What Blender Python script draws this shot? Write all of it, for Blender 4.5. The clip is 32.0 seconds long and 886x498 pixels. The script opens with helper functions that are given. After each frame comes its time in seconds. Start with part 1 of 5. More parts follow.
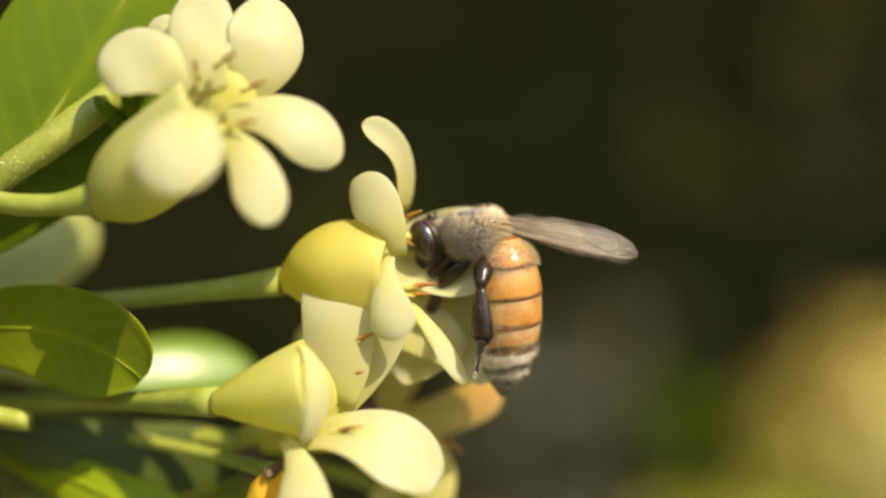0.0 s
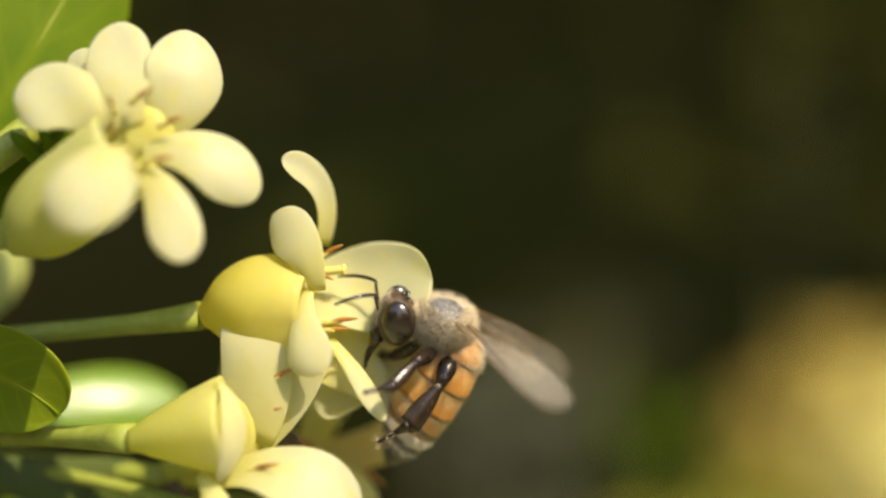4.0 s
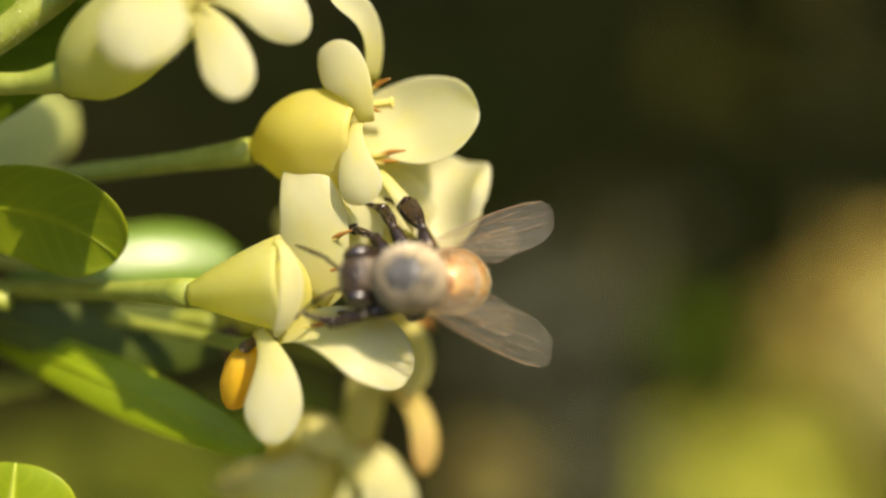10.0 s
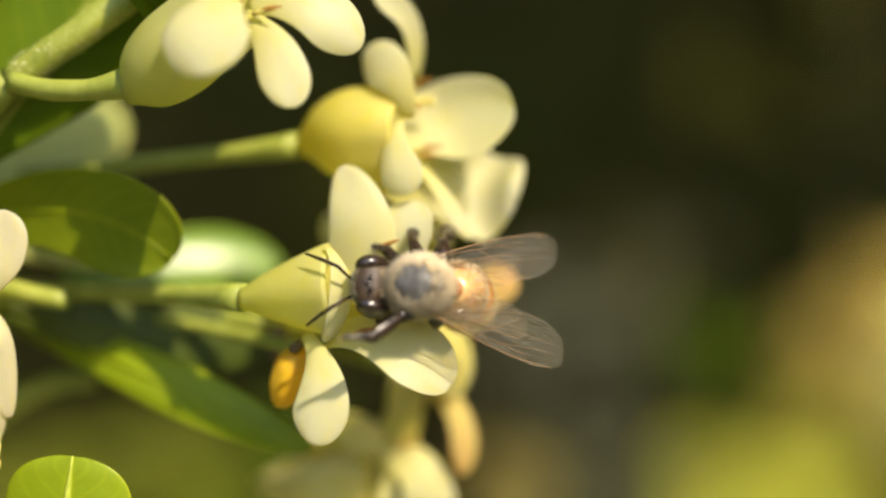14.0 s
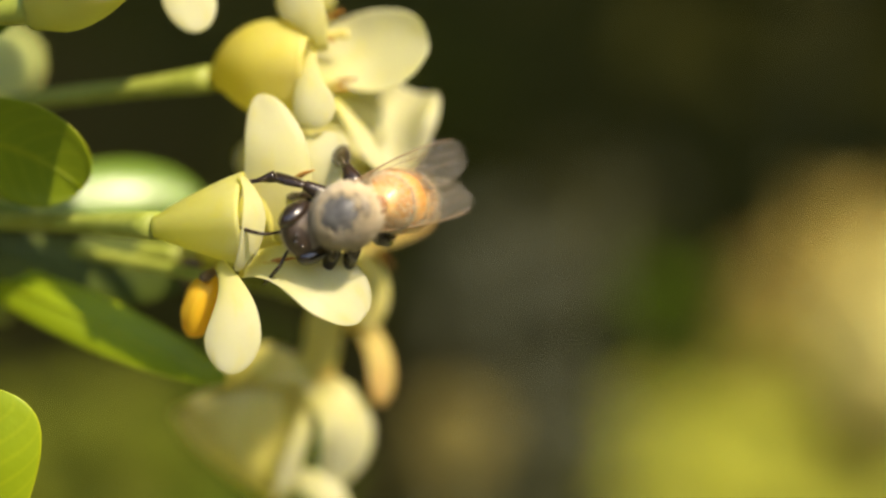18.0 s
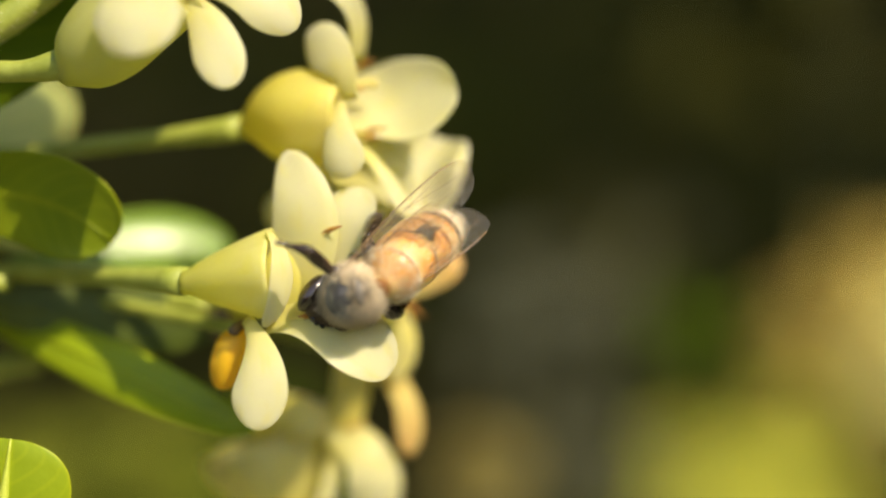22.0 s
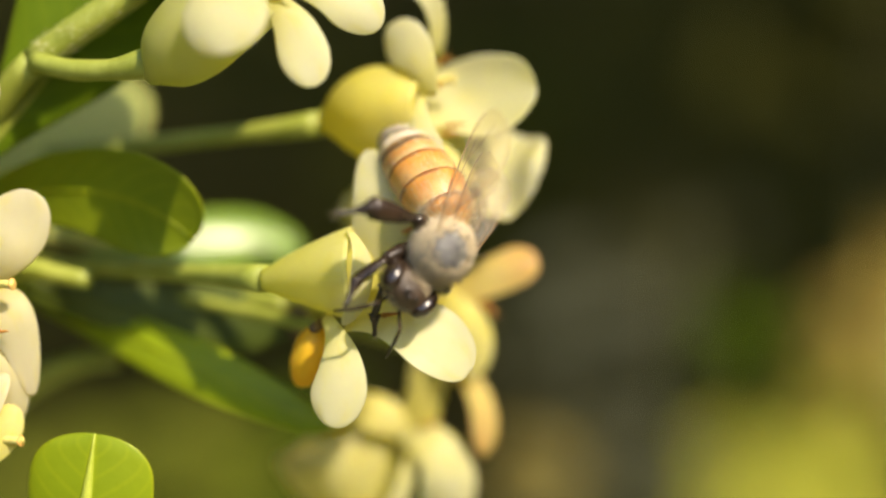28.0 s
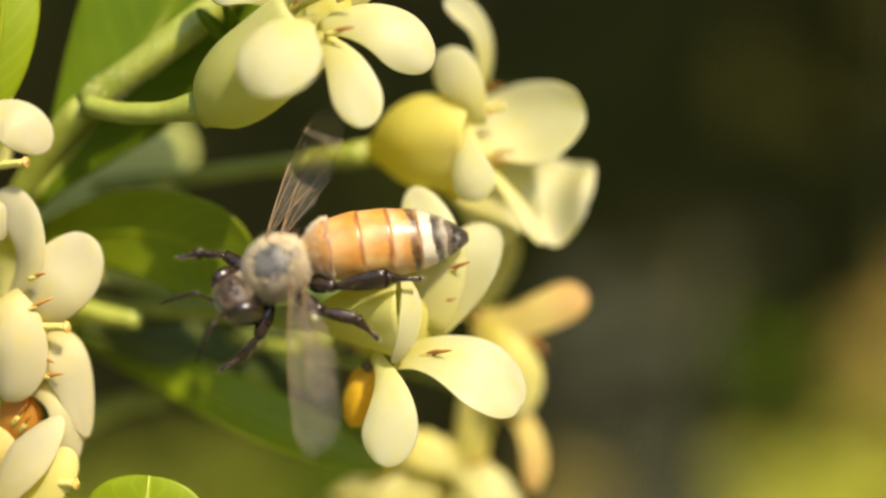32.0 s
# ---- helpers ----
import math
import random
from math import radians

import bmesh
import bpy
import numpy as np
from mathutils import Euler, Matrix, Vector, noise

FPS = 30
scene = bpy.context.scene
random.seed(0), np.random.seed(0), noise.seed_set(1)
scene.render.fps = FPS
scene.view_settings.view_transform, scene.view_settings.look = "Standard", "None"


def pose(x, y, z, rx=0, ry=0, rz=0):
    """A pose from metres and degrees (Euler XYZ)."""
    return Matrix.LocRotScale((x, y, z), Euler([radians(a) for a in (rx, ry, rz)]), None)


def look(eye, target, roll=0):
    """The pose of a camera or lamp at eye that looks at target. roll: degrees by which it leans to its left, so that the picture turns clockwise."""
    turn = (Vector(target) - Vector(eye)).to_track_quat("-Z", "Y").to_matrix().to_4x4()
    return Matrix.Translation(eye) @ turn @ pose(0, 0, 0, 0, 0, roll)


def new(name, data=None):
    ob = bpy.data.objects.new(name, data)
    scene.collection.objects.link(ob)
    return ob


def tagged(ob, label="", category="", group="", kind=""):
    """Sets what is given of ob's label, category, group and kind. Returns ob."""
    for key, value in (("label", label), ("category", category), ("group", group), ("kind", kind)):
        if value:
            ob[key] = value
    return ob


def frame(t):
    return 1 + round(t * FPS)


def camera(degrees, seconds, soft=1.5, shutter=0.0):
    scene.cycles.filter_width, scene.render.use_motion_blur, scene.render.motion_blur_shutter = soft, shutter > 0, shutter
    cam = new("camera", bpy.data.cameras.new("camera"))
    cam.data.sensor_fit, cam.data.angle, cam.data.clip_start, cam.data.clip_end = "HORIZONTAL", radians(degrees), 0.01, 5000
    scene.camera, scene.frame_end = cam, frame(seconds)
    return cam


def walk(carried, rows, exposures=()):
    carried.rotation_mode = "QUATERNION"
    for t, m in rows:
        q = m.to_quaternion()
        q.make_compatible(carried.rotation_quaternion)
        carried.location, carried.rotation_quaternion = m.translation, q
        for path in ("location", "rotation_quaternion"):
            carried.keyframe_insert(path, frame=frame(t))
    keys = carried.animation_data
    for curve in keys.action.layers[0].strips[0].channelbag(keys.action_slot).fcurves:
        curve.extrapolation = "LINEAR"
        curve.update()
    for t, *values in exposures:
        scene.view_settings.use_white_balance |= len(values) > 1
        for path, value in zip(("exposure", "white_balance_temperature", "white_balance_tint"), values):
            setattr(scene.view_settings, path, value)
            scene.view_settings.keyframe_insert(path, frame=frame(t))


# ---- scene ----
# A honeybee works the blossoms of a garden shrub, seen from a hand's width away.
# Lengths below are in millimetres from the first eye (x right, y away, z up), 0.9 m above the ground.
from itertools import product

EYE = Vector((0, 0, 0.9))
MM = 0.001
CAMERA_ROWS = [
    (0.0, -1.23, 0.00, -0.00, -1.136, 0.000, -0.002),
    (0.5, -1.17, 0.00, -0.43, -0.990, -0.399, -0.066),
    (1.0, -1.28, 0.00, 0.10, -0.477, 0.282, -0.182),
    (1.5, -1.24, 0.00, 0.60, -0.230, 0.902, -0.035),
    (2.0, -0.85, 0.00, 0.27, -0.597, 0.576, -0.234),
    (2.5, -0.34, 0.00, 0.20, -1.171, 0.552, 0.043),
    (3.0, 0.21, 0.00, 0.44, -1.867, 0.882, -0.220),
    (3.5, 0.82, 0.00, 0.95, -2.141, 0.692, -0.246),
    (5.5, 2.70, 0.00, 1.44, -2.709, -1.573, 0.091),
    (6.0, 2.59, 0.00, 0.47, -1.954, -3.286, -0.195),
    (6.5, 2.73, 0.00, -1.02, -2.393, -4.084, 0.217),
    (7.0, 2.86, 0.00, -0.69, -2.869, -2.768, 0.086),
    (7.5, 2.52, 0.00, 0.07, -2.500, -1.128, -0.033),
    (8.0, 1.63, 0.00, -0.65, -1.134, -1.305, 0.191),
    (8.5, 0.97, 0.00, -1.90, -0.214, -2.713, 0.377),
    (9.0, 0.69, 0.00, -2.33, -0.005, -3.609, 0.258),
    (9.5, 0.62, 0.00, -2.13, -0.181, -3.808, 0.369),
    (10.0, 0.70, -0.48, -2.34, -0.675, -3.621, 0.477),
    (10.5, 0.64, -0.96, -3.32, -0.977, -4.306, 0.518),
    (11.0, 0.33, -1.44, -4.52, -0.772, -5.212, 0.031),
    (11.5, 0.23, -1.92, -3.49, -0.934, -3.690, 0.605),
    (12.0, -0.29, -2.40, -2.77, -0.278, -2.526, -0.012),
    (12.5, -0.65, -2.40, -3.68, 0.128, -3.162, 0.051),
    (13.0, -1.00, -2.40, -3.62, 0.614, -3.466, -0.159),
    (13.5, -1.21, -2.40, -2.62, 0.956, -2.773, -0.081),
    (14.0, -0.73, -2.40, -2.50, 0.183, -3.068, -0.292),
    (14.5, -0.14, -2.40, -2.98, -0.732, -4.028, -0.326),
    (15.0, 0.21, -2.40, -2.39, -1.144, -3.852, -0.579),
    (15.5, 0.47, -2.40, -2.69, -1.343, -4.176, -0.585),
    (17.5, 1.61, -2.40, -2.77, -2.108, -4.296, -0.954),
    (18.0, 1.62, -2.40, -3.71, -1.816, -5.312, -0.352),
    (18.5, 1.73, -2.40, -3.97, -1.765, -5.575, -0.247),
    (19.0, 2.25, -2.40, -3.45, -2.544, -4.990, -0.500),
    (19.5, 2.65, -2.40, -3.37, -3.124, -4.854, -0.388),
    (20.0, 2.88, -2.40, -4.11, -3.391, -5.591, -0.248),
    (20.5, 2.76, -2.40, -3.76, -3.053, -5.153, 0.405),
    (21.0, 2.49, -2.40, -3.55, -2.423, -4.854, -0.078),
    (21.5, 1.79, -2.40, -3.52, -1.056, -4.759, 0.211),
    (22.0, 1.56, -2.40, -2.69, -0.568, -3.786, -0.119),
    (22.5, 1.77, -2.40, -3.45, -0.941, -4.567, -0.198),
    (23.0, 2.35, -2.40, -4.58, -1.987, -5.760, -0.207),
    (23.5, 2.67, -2.40, -4.26, -2.634, -5.390, 0.284),
    (24.0, 2.57, -2.40, -3.33, -2.522, -4.381, 0.497),
    (24.5, 1.86, -2.40, -3.05, -1.336, -4.074, 0.354),
    (25.0, 0.89, -2.40, -3.65, 0.251, -4.732, 0.431),
    (25.5, 0.58, -2.40, -4.16, 0.630, -5.286, 0.566),
    (26.0, 0.50, -2.40, -4.12, 0.618, -5.227, 0.316),
    (26.5, 0.12, -2.40, -2.77, 1.134, -3.731, 0.031),
    (28.5, -0.72, -2.40, -2.87, 1.676, -3.665, -0.473),
    (29.0, -1.27, -2.40, -2.54, 2.376, -3.244, -0.177),
    (29.5, -1.32, -2.40, -1.82, 2.198, -2.390, -0.188),
    (30.0, -1.81, -2.40, -1.84, 2.755, -2.356, -0.275),
    (30.5, -2.01, -2.40, -2.89, 2.823, -3.429, -0.456),
    (31.0, -1.62, -2.40, -3.16, 1.909, -3.660, 0.098),
    (31.5, -1.60, -2.40, -2.54, 1.602, -2.919, -0.256),
    (32.0, -2.10, -2.40, -2.20, 2.261, -2.497, 0.374),
]
cam = camera(40.0, 32.0, soft=2.3, shutter=0.3)
cam.data.dof.use_dof = True
cam.data.dof.focus_distance = 0.0606
cam.data.dof.aperture_fstop = 7.8
cam.data.dof.aperture_blades = 0
walk(cam, [(t, pose(x * MM, y * MM, EYE.z + z * MM, 90 + pitch, roll, yaw)) for t, x, y, z, yaw, pitch, roll in CAMERA_ROWS],
     exposures=[(0, 0.89, 7000, 10), (32, 0.89, 7000, 10)])

# ---- light ----
SUN_HEIGHT, SUN_TURN = 46.0, 41.0      # degrees above the horizon; degrees to the right of the camera's back
world = bpy.data.worlds.new("sky")
scene.world = world
world.use_nodes = True
sky = world.node_tree.nodes.new("ShaderNodeTexSky")
sky.sky_type, sky.sun_disc = "NISHITA", False
sky.sun_elevation, sky.sun_rotation = radians(SUN_HEIGHT), radians(180 - SUN_TURN)
world.node_tree.links.new(sky.outputs[0], world.node_tree.nodes["Background"].inputs[0])
world.node_tree.nodes["Background"].inputs[1].default_value = 0.15
sun = new("sun", bpy.data.lights.new("sun", "SUN"))
sun.data.energy, sun.data.angle, sun.data.color = 3.75, radians(0.6), (1.0, 0.885, 0.71)
a, h = radians(SUN_TURN), radians(SUN_HEIGHT)
sun.matrix_world = look((math.sin(a) * math.cos(h), -math.cos(a) * math.cos(h), math.sin(h) + 0.9), (0, 0, 0.9))


# ---- materials ----
def material(name):
    m = bpy.data.materials.new(name)
    m.use_nodes = True
    t = m.node_tree
    return m, t, t.nodes["Principled BSDF"]


def node(t, kind, **values):
    n = t.nodes.new(kind)
    for k, v in values.items():
        n.inputs[k].default_value = v
    return n


def ramp(t, source, stops):
    r = t.nodes.new("ShaderNodeValToRGB")
    e = r.color_ramp.elements
    while len(e) < len(stops):
        e.new(0.5)
    for q, (p, c) in zip(e, stops):
        q.position, q.color = p, (*c, 1)
    t.links.new(source, r.inputs[0])
    return r.outputs[0]


def mix(t, a, b, fac, kind="MIX"):
    n = t.nodes.new("ShaderNodeMix")
    n.data_type, n.blend_type = "RGBA", kind
    for socket, value in ((n.inputs[6], a), (n.inputs[7], b), (n.inputs[0], fac)):
        if isinstance(value, bpy.types.NodeSocket):
            t.links.new(value, socket)
        elif isinstance(value, tuple):
            socket.default_value = (*value, 1)
        else:
            socket.default_value = value
    return n.outputs[2]


def grain(t, scale, detail=4.0, rough=0.6, stretch=None):
    co = t.nodes.new("ShaderNodeTexCoord")
    n = node(t, "ShaderNodeTexNoise", Scale=scale, Detail=detail, Roughness=rough)
    if stretch:
        mp = t.nodes.new("ShaderNodeMapping")
        mp.inputs["Scale"].default_value = stretch
        t.links.new(co.outputs["UV"], mp.inputs[0])
        t.links.new(mp.outputs[0], n.inputs[0])
    else:
        t.links.new(co.outputs["Object"], n.inputs[0])
    return n.outputs[0]


def bump(t, bsdf, height, strength, distance):
    b = node(t, "ShaderNodeBump", Strength=strength, Distance=distance)
    t.links.new(height, b.inputs["Height"])
    t.links.new(b.outputs[0], bsdf.inputs["Normal"])


def along(t, axis):
    co = t.nodes.new("ShaderNodeTexCoord")
    s = t.nodes.new("ShaderNodeSeparateXYZ")
    t.links.new(co.outputs["UV"], s.inputs[0])
    return s.outputs[axis]


def thin(name, bsdf_colour, t, m, b, share, glow=None):
    """Lets a part of the light shine through, as through a petal or a leaf."""
    tr = t.nodes.new("ShaderNodeBsdfTranslucent")
    t.links.new(mix(t, bsdf_colour, glow, 0.6) if glow else mix(t, bsdf_colour, bsdf_colour, 0.6, "MULTIPLY"), tr.inputs[0])
    t.links.new(bsdf_colour, b.inputs["Base Color"])
    mx = t.nodes.new("ShaderNodeMixShader")
    mx.inputs[0].default_value = share
    t.links.new(b.outputs[0], mx.inputs[1])
    t.links.new(tr.outputs[0], mx.inputs[2])
    t.links.new(mx.outputs[0], t.nodes["Material Output"].inputs[0])


def petal_material(name, claw, blade, tip, share=0.54):
    m, t, b = material(name)
    half = tuple((p + q) / 2 for p, q in zip(claw, blade))
    c = ramp(t, along(t, 1), [(0.0, claw), (0.3, half), (0.62, blade), (1.0, tip)])
    c = mix(t, c, half, ramp(t, grain(t, 1.0, 3, 0.5, (26, 1.1, 1)), [(0.5, (0, 0, 0)), (0.75, (0.14, 0.14, 0.14))]))
    c = mix(t, c, tuple(v * 0.93 for v in blade), ramp(t, grain(t, 420), [(0.42, (0, 0, 0)), (0.75, (0.8, 0.8, 0.8))]))
    c = mix(t, c, tuple(v * w for v, w in zip(blade, (0.99, 0.94, 0.5))), ramp(t, grain(t, 2.2, 3, 0.5, (2.2, 1.6, 1)), [(0.5, (0, 0, 0)), (0.72, (0.6, 0.6, 0.6))]))
    thin(name, c, t, m, b, share, (min(blade[0] * 1.14, 0.93), min(blade[1] * 1.16, 0.93), blade[2] * 0.7))
    b.inputs["Subsurface Weight"].default_value = 0.25
    b.inputs["Subsurface Radius"].default_value = (1.0, 0.9, 0.3)
    b.inputs["Subsurface Scale"].default_value = 0.0007
    b.inputs["Roughness"].default_value = 0.45
    b.inputs["Specular IOR Level"].default_value = 0.35
    bump(t, b, grain(t, 900, 3, 0.5), 0.1, 0.00006)
    return m


def leaf_material(name, low, high, rough, share=0.2, sheen=0.5, wax=0.0):
    m, t, b = material(name)
    c = mix(t, low, high, ramp(t, grain(t, 160, 5), [(0.3, (0, 0, 0)), (0.7, (1, 1, 1))]))
    # edges lightened like a sunlit rim, whichever way the leaf faces; midrib lightened too
    c = mix(t, c, (high[0] * 1.5, high[1] * 1.25, high[2]), ramp(t, along(t, 0), [(0.0, (1, 1, 1)), (0.1, (0.1, 0.1, 0.1)), (0.46, (0, 0, 0)), (0.5, (0.5, 0.5, 0.5)), (0.54, (0, 0, 0)), (0.9, (0.1, 0.1, 0.1)), (1.0, (1, 1, 1))]))
    side = t.nodes.new("ShaderNodeMath")
    side.operation = "PINGPONG"
    t.links.new(along(t, 0), side.inputs[0])
    side.inputs[1].default_value = 0.5
    slant = t.nodes.new("ShaderNodeMath")
    slant.operation = "MULTIPLY_ADD"
    t.links.new(side.outputs[0], slant.inputs[0])
    slant.inputs[1].default_value = 0.55
    t.links.new(along(t, 1), slant.inputs[2])
    row = t.nodes.new("ShaderNodeCombineXYZ")
    t.links.new(slant.outputs[0], row.inputs[0])
    vein = node(t, "ShaderNodeTexWave", Scale=3.4, Distortion=1.2, Detail=2.0)
    vein.inputs["Detail Scale"].default_value = 3.0
    t.links.new(row.outputs[0], vein.inputs[0])
    c = mix(t, c, (min(high[0] * 1.35, 0.9), min(high[1] * 1.2, 0.9), high[2] * 1.2), ramp(t, vein.outputs[1], [(0.75, (0, 0, 0)), (0.99, (0.22, 0.22, 0.22))]))
    thin(name, c, t, m, b, share)
    b.inputs["Roughness"].default_value = rough
    b.inputs["Specular IOR Level"].default_value = sheen
    b.inputs["Coat Weight"].default_value, b.inputs["Coat Roughness"].default_value = wax, 0.48
    bump(t, b, grain(t, 700, 5), 0.25, 0.0002)
    return m


def plain_material(name, low, high, scale, rough, height=0.0002, metal=0.0, spec=0.5):
    m, t, b = material(name)
    t.links.new(mix(t, low, high, ramp(t, grain(t, scale, 5), [(0.3, (0, 0, 0)), (0.7, (1, 1, 1))])), b.inputs["Base Color"])
    b.inputs["Roughness"].default_value, b.inputs["Metallic"].default_value = rough, metal
    b.inputs["Specular IOR Level"].default_value = spec
    bump(t, b, grain(t, scale * 4, 5), 0.4, height)
    return m


CREAM = petal_material("cream_petal", (0.755, 0.70, 0.20), (0.75, 0.725, 0.455), (0.755, 0.735, 0.51))
YELLOW = petal_material("yellow_petal", (0.734, 0.66, 0.125), (0.796, 0.735, 0.26), (0.80, 0.755, 0.38))
NODPETAL = petal_material("yellow_hearted_petal", (0.775, 0.735, 0.36), (0.80, 0.775, 0.46), (0.796, 0.77, 0.46))
GOLD = petal_material("golden_petal", (0.66, 0.615, 0.085), (0.77, 0.70, 0.16), (0.796, 0.73, 0.28))
WARM = petal_material("warm_cream_petal", (0.78, 0.67, 0.25), (0.735, 0.68, 0.45), (0.735, 0.675, 0.475))
BELL = petal_material("flower_tube", (0.510, 0.535, 0.077), (0.755, 0.728, 0.209), (0.796, 0.770, 0.396), 0.58)
PINK = petal_material("fading_petal", (0.72, 0.62, 0.16), (0.80, 0.66, 0.26), (0.78, 0.46, 0.20))
LEAF = leaf_material("leaf", (0.20, 0.275, 0.010), (0.27, 0.35, 0.016), 0.4, 0.5, 0.3)
LEAF_BRIGHT = leaf_material("young_leaf", (0.23, 0.315, 0.008), (0.30, 0.395, 0.014), 0.4, 0.36, 0.3)
# darker than the other leaves, to carry the shade of the stems
LEAF_DARK = leaf_material("shade_dark_leaf", (0.048, 0.075, 0.004), (0.078, 0.11, 0.006), 0.6)
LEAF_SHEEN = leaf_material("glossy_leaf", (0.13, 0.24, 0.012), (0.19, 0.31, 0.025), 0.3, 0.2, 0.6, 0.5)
# lightened past its own pale green so it looks lit while shaded
LEAF_PALE = leaf_material("lightened_underside", (0.62, 0.68, 0.20), (0.69, 0.74, 0.27), 0.5, 0.5, 0.4)
RIB = plain_material("pale_midrib", (0.34, 0.40, 0.03), (0.42, 0.47, 0.06), 700, 0.5)
LEAF_MID = leaf_material("full_grown_leaf", (0.085, 0.15, 0.005), (0.13, 0.20, 0.008), 0.5, 0.25, 0.15)
STALK = plain_material("green_stalk", (0.21, 0.25, 0.025), (0.32, 0.35, 0.06), 900, 0.55, 0.00006)
BRANCH = plain_material("branch_bark", (0.14, 0.13, 0.05), (0.24, 0.24, 0.09), 500, 0.7, 0.0001)
FUZZ = plain_material("stalk_hair", (0.55, 0.52, 0.32), (0.7, 0.66, 0.42), 300, 0.7)
ANTHER = plain_material("anther", (0.34, 0.13, 0.015), (0.58, 0.27, 0.05), 900, 0.6)
STYLE = plain_material("style", (0.66, 0.55, 0.12), (0.78, 0.68, 0.22), 700, 0.5)
SEPAL = plain_material("dry_sepal", (0.07, 0.045, 0.02), (0.16, 0.10, 0.04), 700, 0.7)
AMBER = petal_material("amber_bud", (0.80, 0.42, 0.02), (0.86, 0.53, 0.03), (0.88, 0.62, 0.08), 0.4)
AMBER_SKIN = plain_material("amber_skin", (0.24, 0.09, 0.02), (0.40, 0.16, 0.035), 900, 0.4)
CHITIN = plain_material("black_chitin", (0.010, 0.007, 0.005), (0.045, 0.026, 0.014), 900, 0.25, 0.00003)
EYEBALL = plain_material("compound_eye", (0.012, 0.007, 0.005), (0.034, 0.020, 0.012), 1500, 0.26, 0.000004, 0.0, 1.0)
THORAX = plain_material("thorax_skin", (0.05, 0.048, 0.046), (0.15, 0.145, 0.14), 1100, 0.42)
HAIR = plain_material("bee_hair", (0.46, 0.36, 0.21), (0.72, 0.62, 0.43), 300, 0.6)
HEAD = plain_material("head_skin", (0.02, 0.013, 0.008), (0.09, 0.055, 0.03), 1200, 0.4)
HAIR_PALE = plain_material("pale_hair", (0.60, 0.54, 0.42), (0.78, 0.73, 0.60), 300, 0.6)


def band_material(name, front, middle, rear, start, gloss=0.5):
    """A plate of the abdomen: a pale front, its own colour, and a ragged dark streak before the rear edge."""
    m, t, b = material(name)
    wob = t.nodes.new("ShaderNodeMath")
    wob.operation = "MULTIPLY_ADD"
    t.links.new(grain(t, 420, 5, 0.7), wob.inputs[0])
    wob.inputs[1].default_value = 0.75
    sub = t.nodes.new("ShaderNodeMath")
    sub.operation = "ADD"
    t.links.new(along(t, 1), sub.inputs[0])
    sub.inputs[1].default_value = -0.375
    t.links.new(sub.outputs[0], wob.inputs[2])
    end = tuple(p * 0.5 + q * 0.5 for p, q in zip(middle, rear))
    c = ramp(t, wob.outputs[0], [(0.0, front), (start - 0.2, middle), (start - 0.04, middle), (start + 0.05, rear), (min(start + 0.2, 0.97), rear), (1.0, end)])
    c = mix(t, c, tuple(v * 0.55 for v in middle), ramp(t, grain(t, 700, 5), [(0.46, (0, 0, 0)), (0.74, (0.8, 0.8, 0.8))]))
    c = mix(t, c, tuple(min(v * 1.3 + 0.08, 0.8) for v in front), ramp(t, grain(t, 260, 5, 0.7), [(0.52, (0, 0, 0)), (0.72, (0.75, 0.75, 0.75))]))
    t.links.new(c, b.inputs["Base Color"])
    b.inputs["Roughness"].default_value = 0.42
    b.inputs["Coat Weight"].default_value, b.inputs["Coat Roughness"].default_value = gloss, 0.22
    b.inputs["Subsurface Weight"].default_value = 0.5
    b.inputs["Subsurface Radius"].default_value = (1.0, 0.4, 0.1)
    b.inputs["Subsurface Scale"].default_value = 0.0005
    bump(t, b, grain(t, 2200, 5), 0.4, 0.00006)
    return m


ORANGE = band_material("orange_plate", (0.68, 0.42, 0.17), (0.64, 0.29, 0.045), (0.26, 0.10, 0.025), 0.84)
RUST = band_material("rust_plate", (0.68, 0.52, 0.32), (0.56, 0.27, 0.06), (0.06, 0.028, 0.012), 0.68)
BLACKBAND = band_material("black_plate", (0.76, 0.70, 0.57), (0.68, 0.59, 0.45), (0.018, 0.012, 0.01), 0.56)
TAIL = band_material("tail_plate", (0.70, 0.63, 0.50), (0.10, 0.07, 0.05), (0.015, 0.011, 0.009), 0.36)


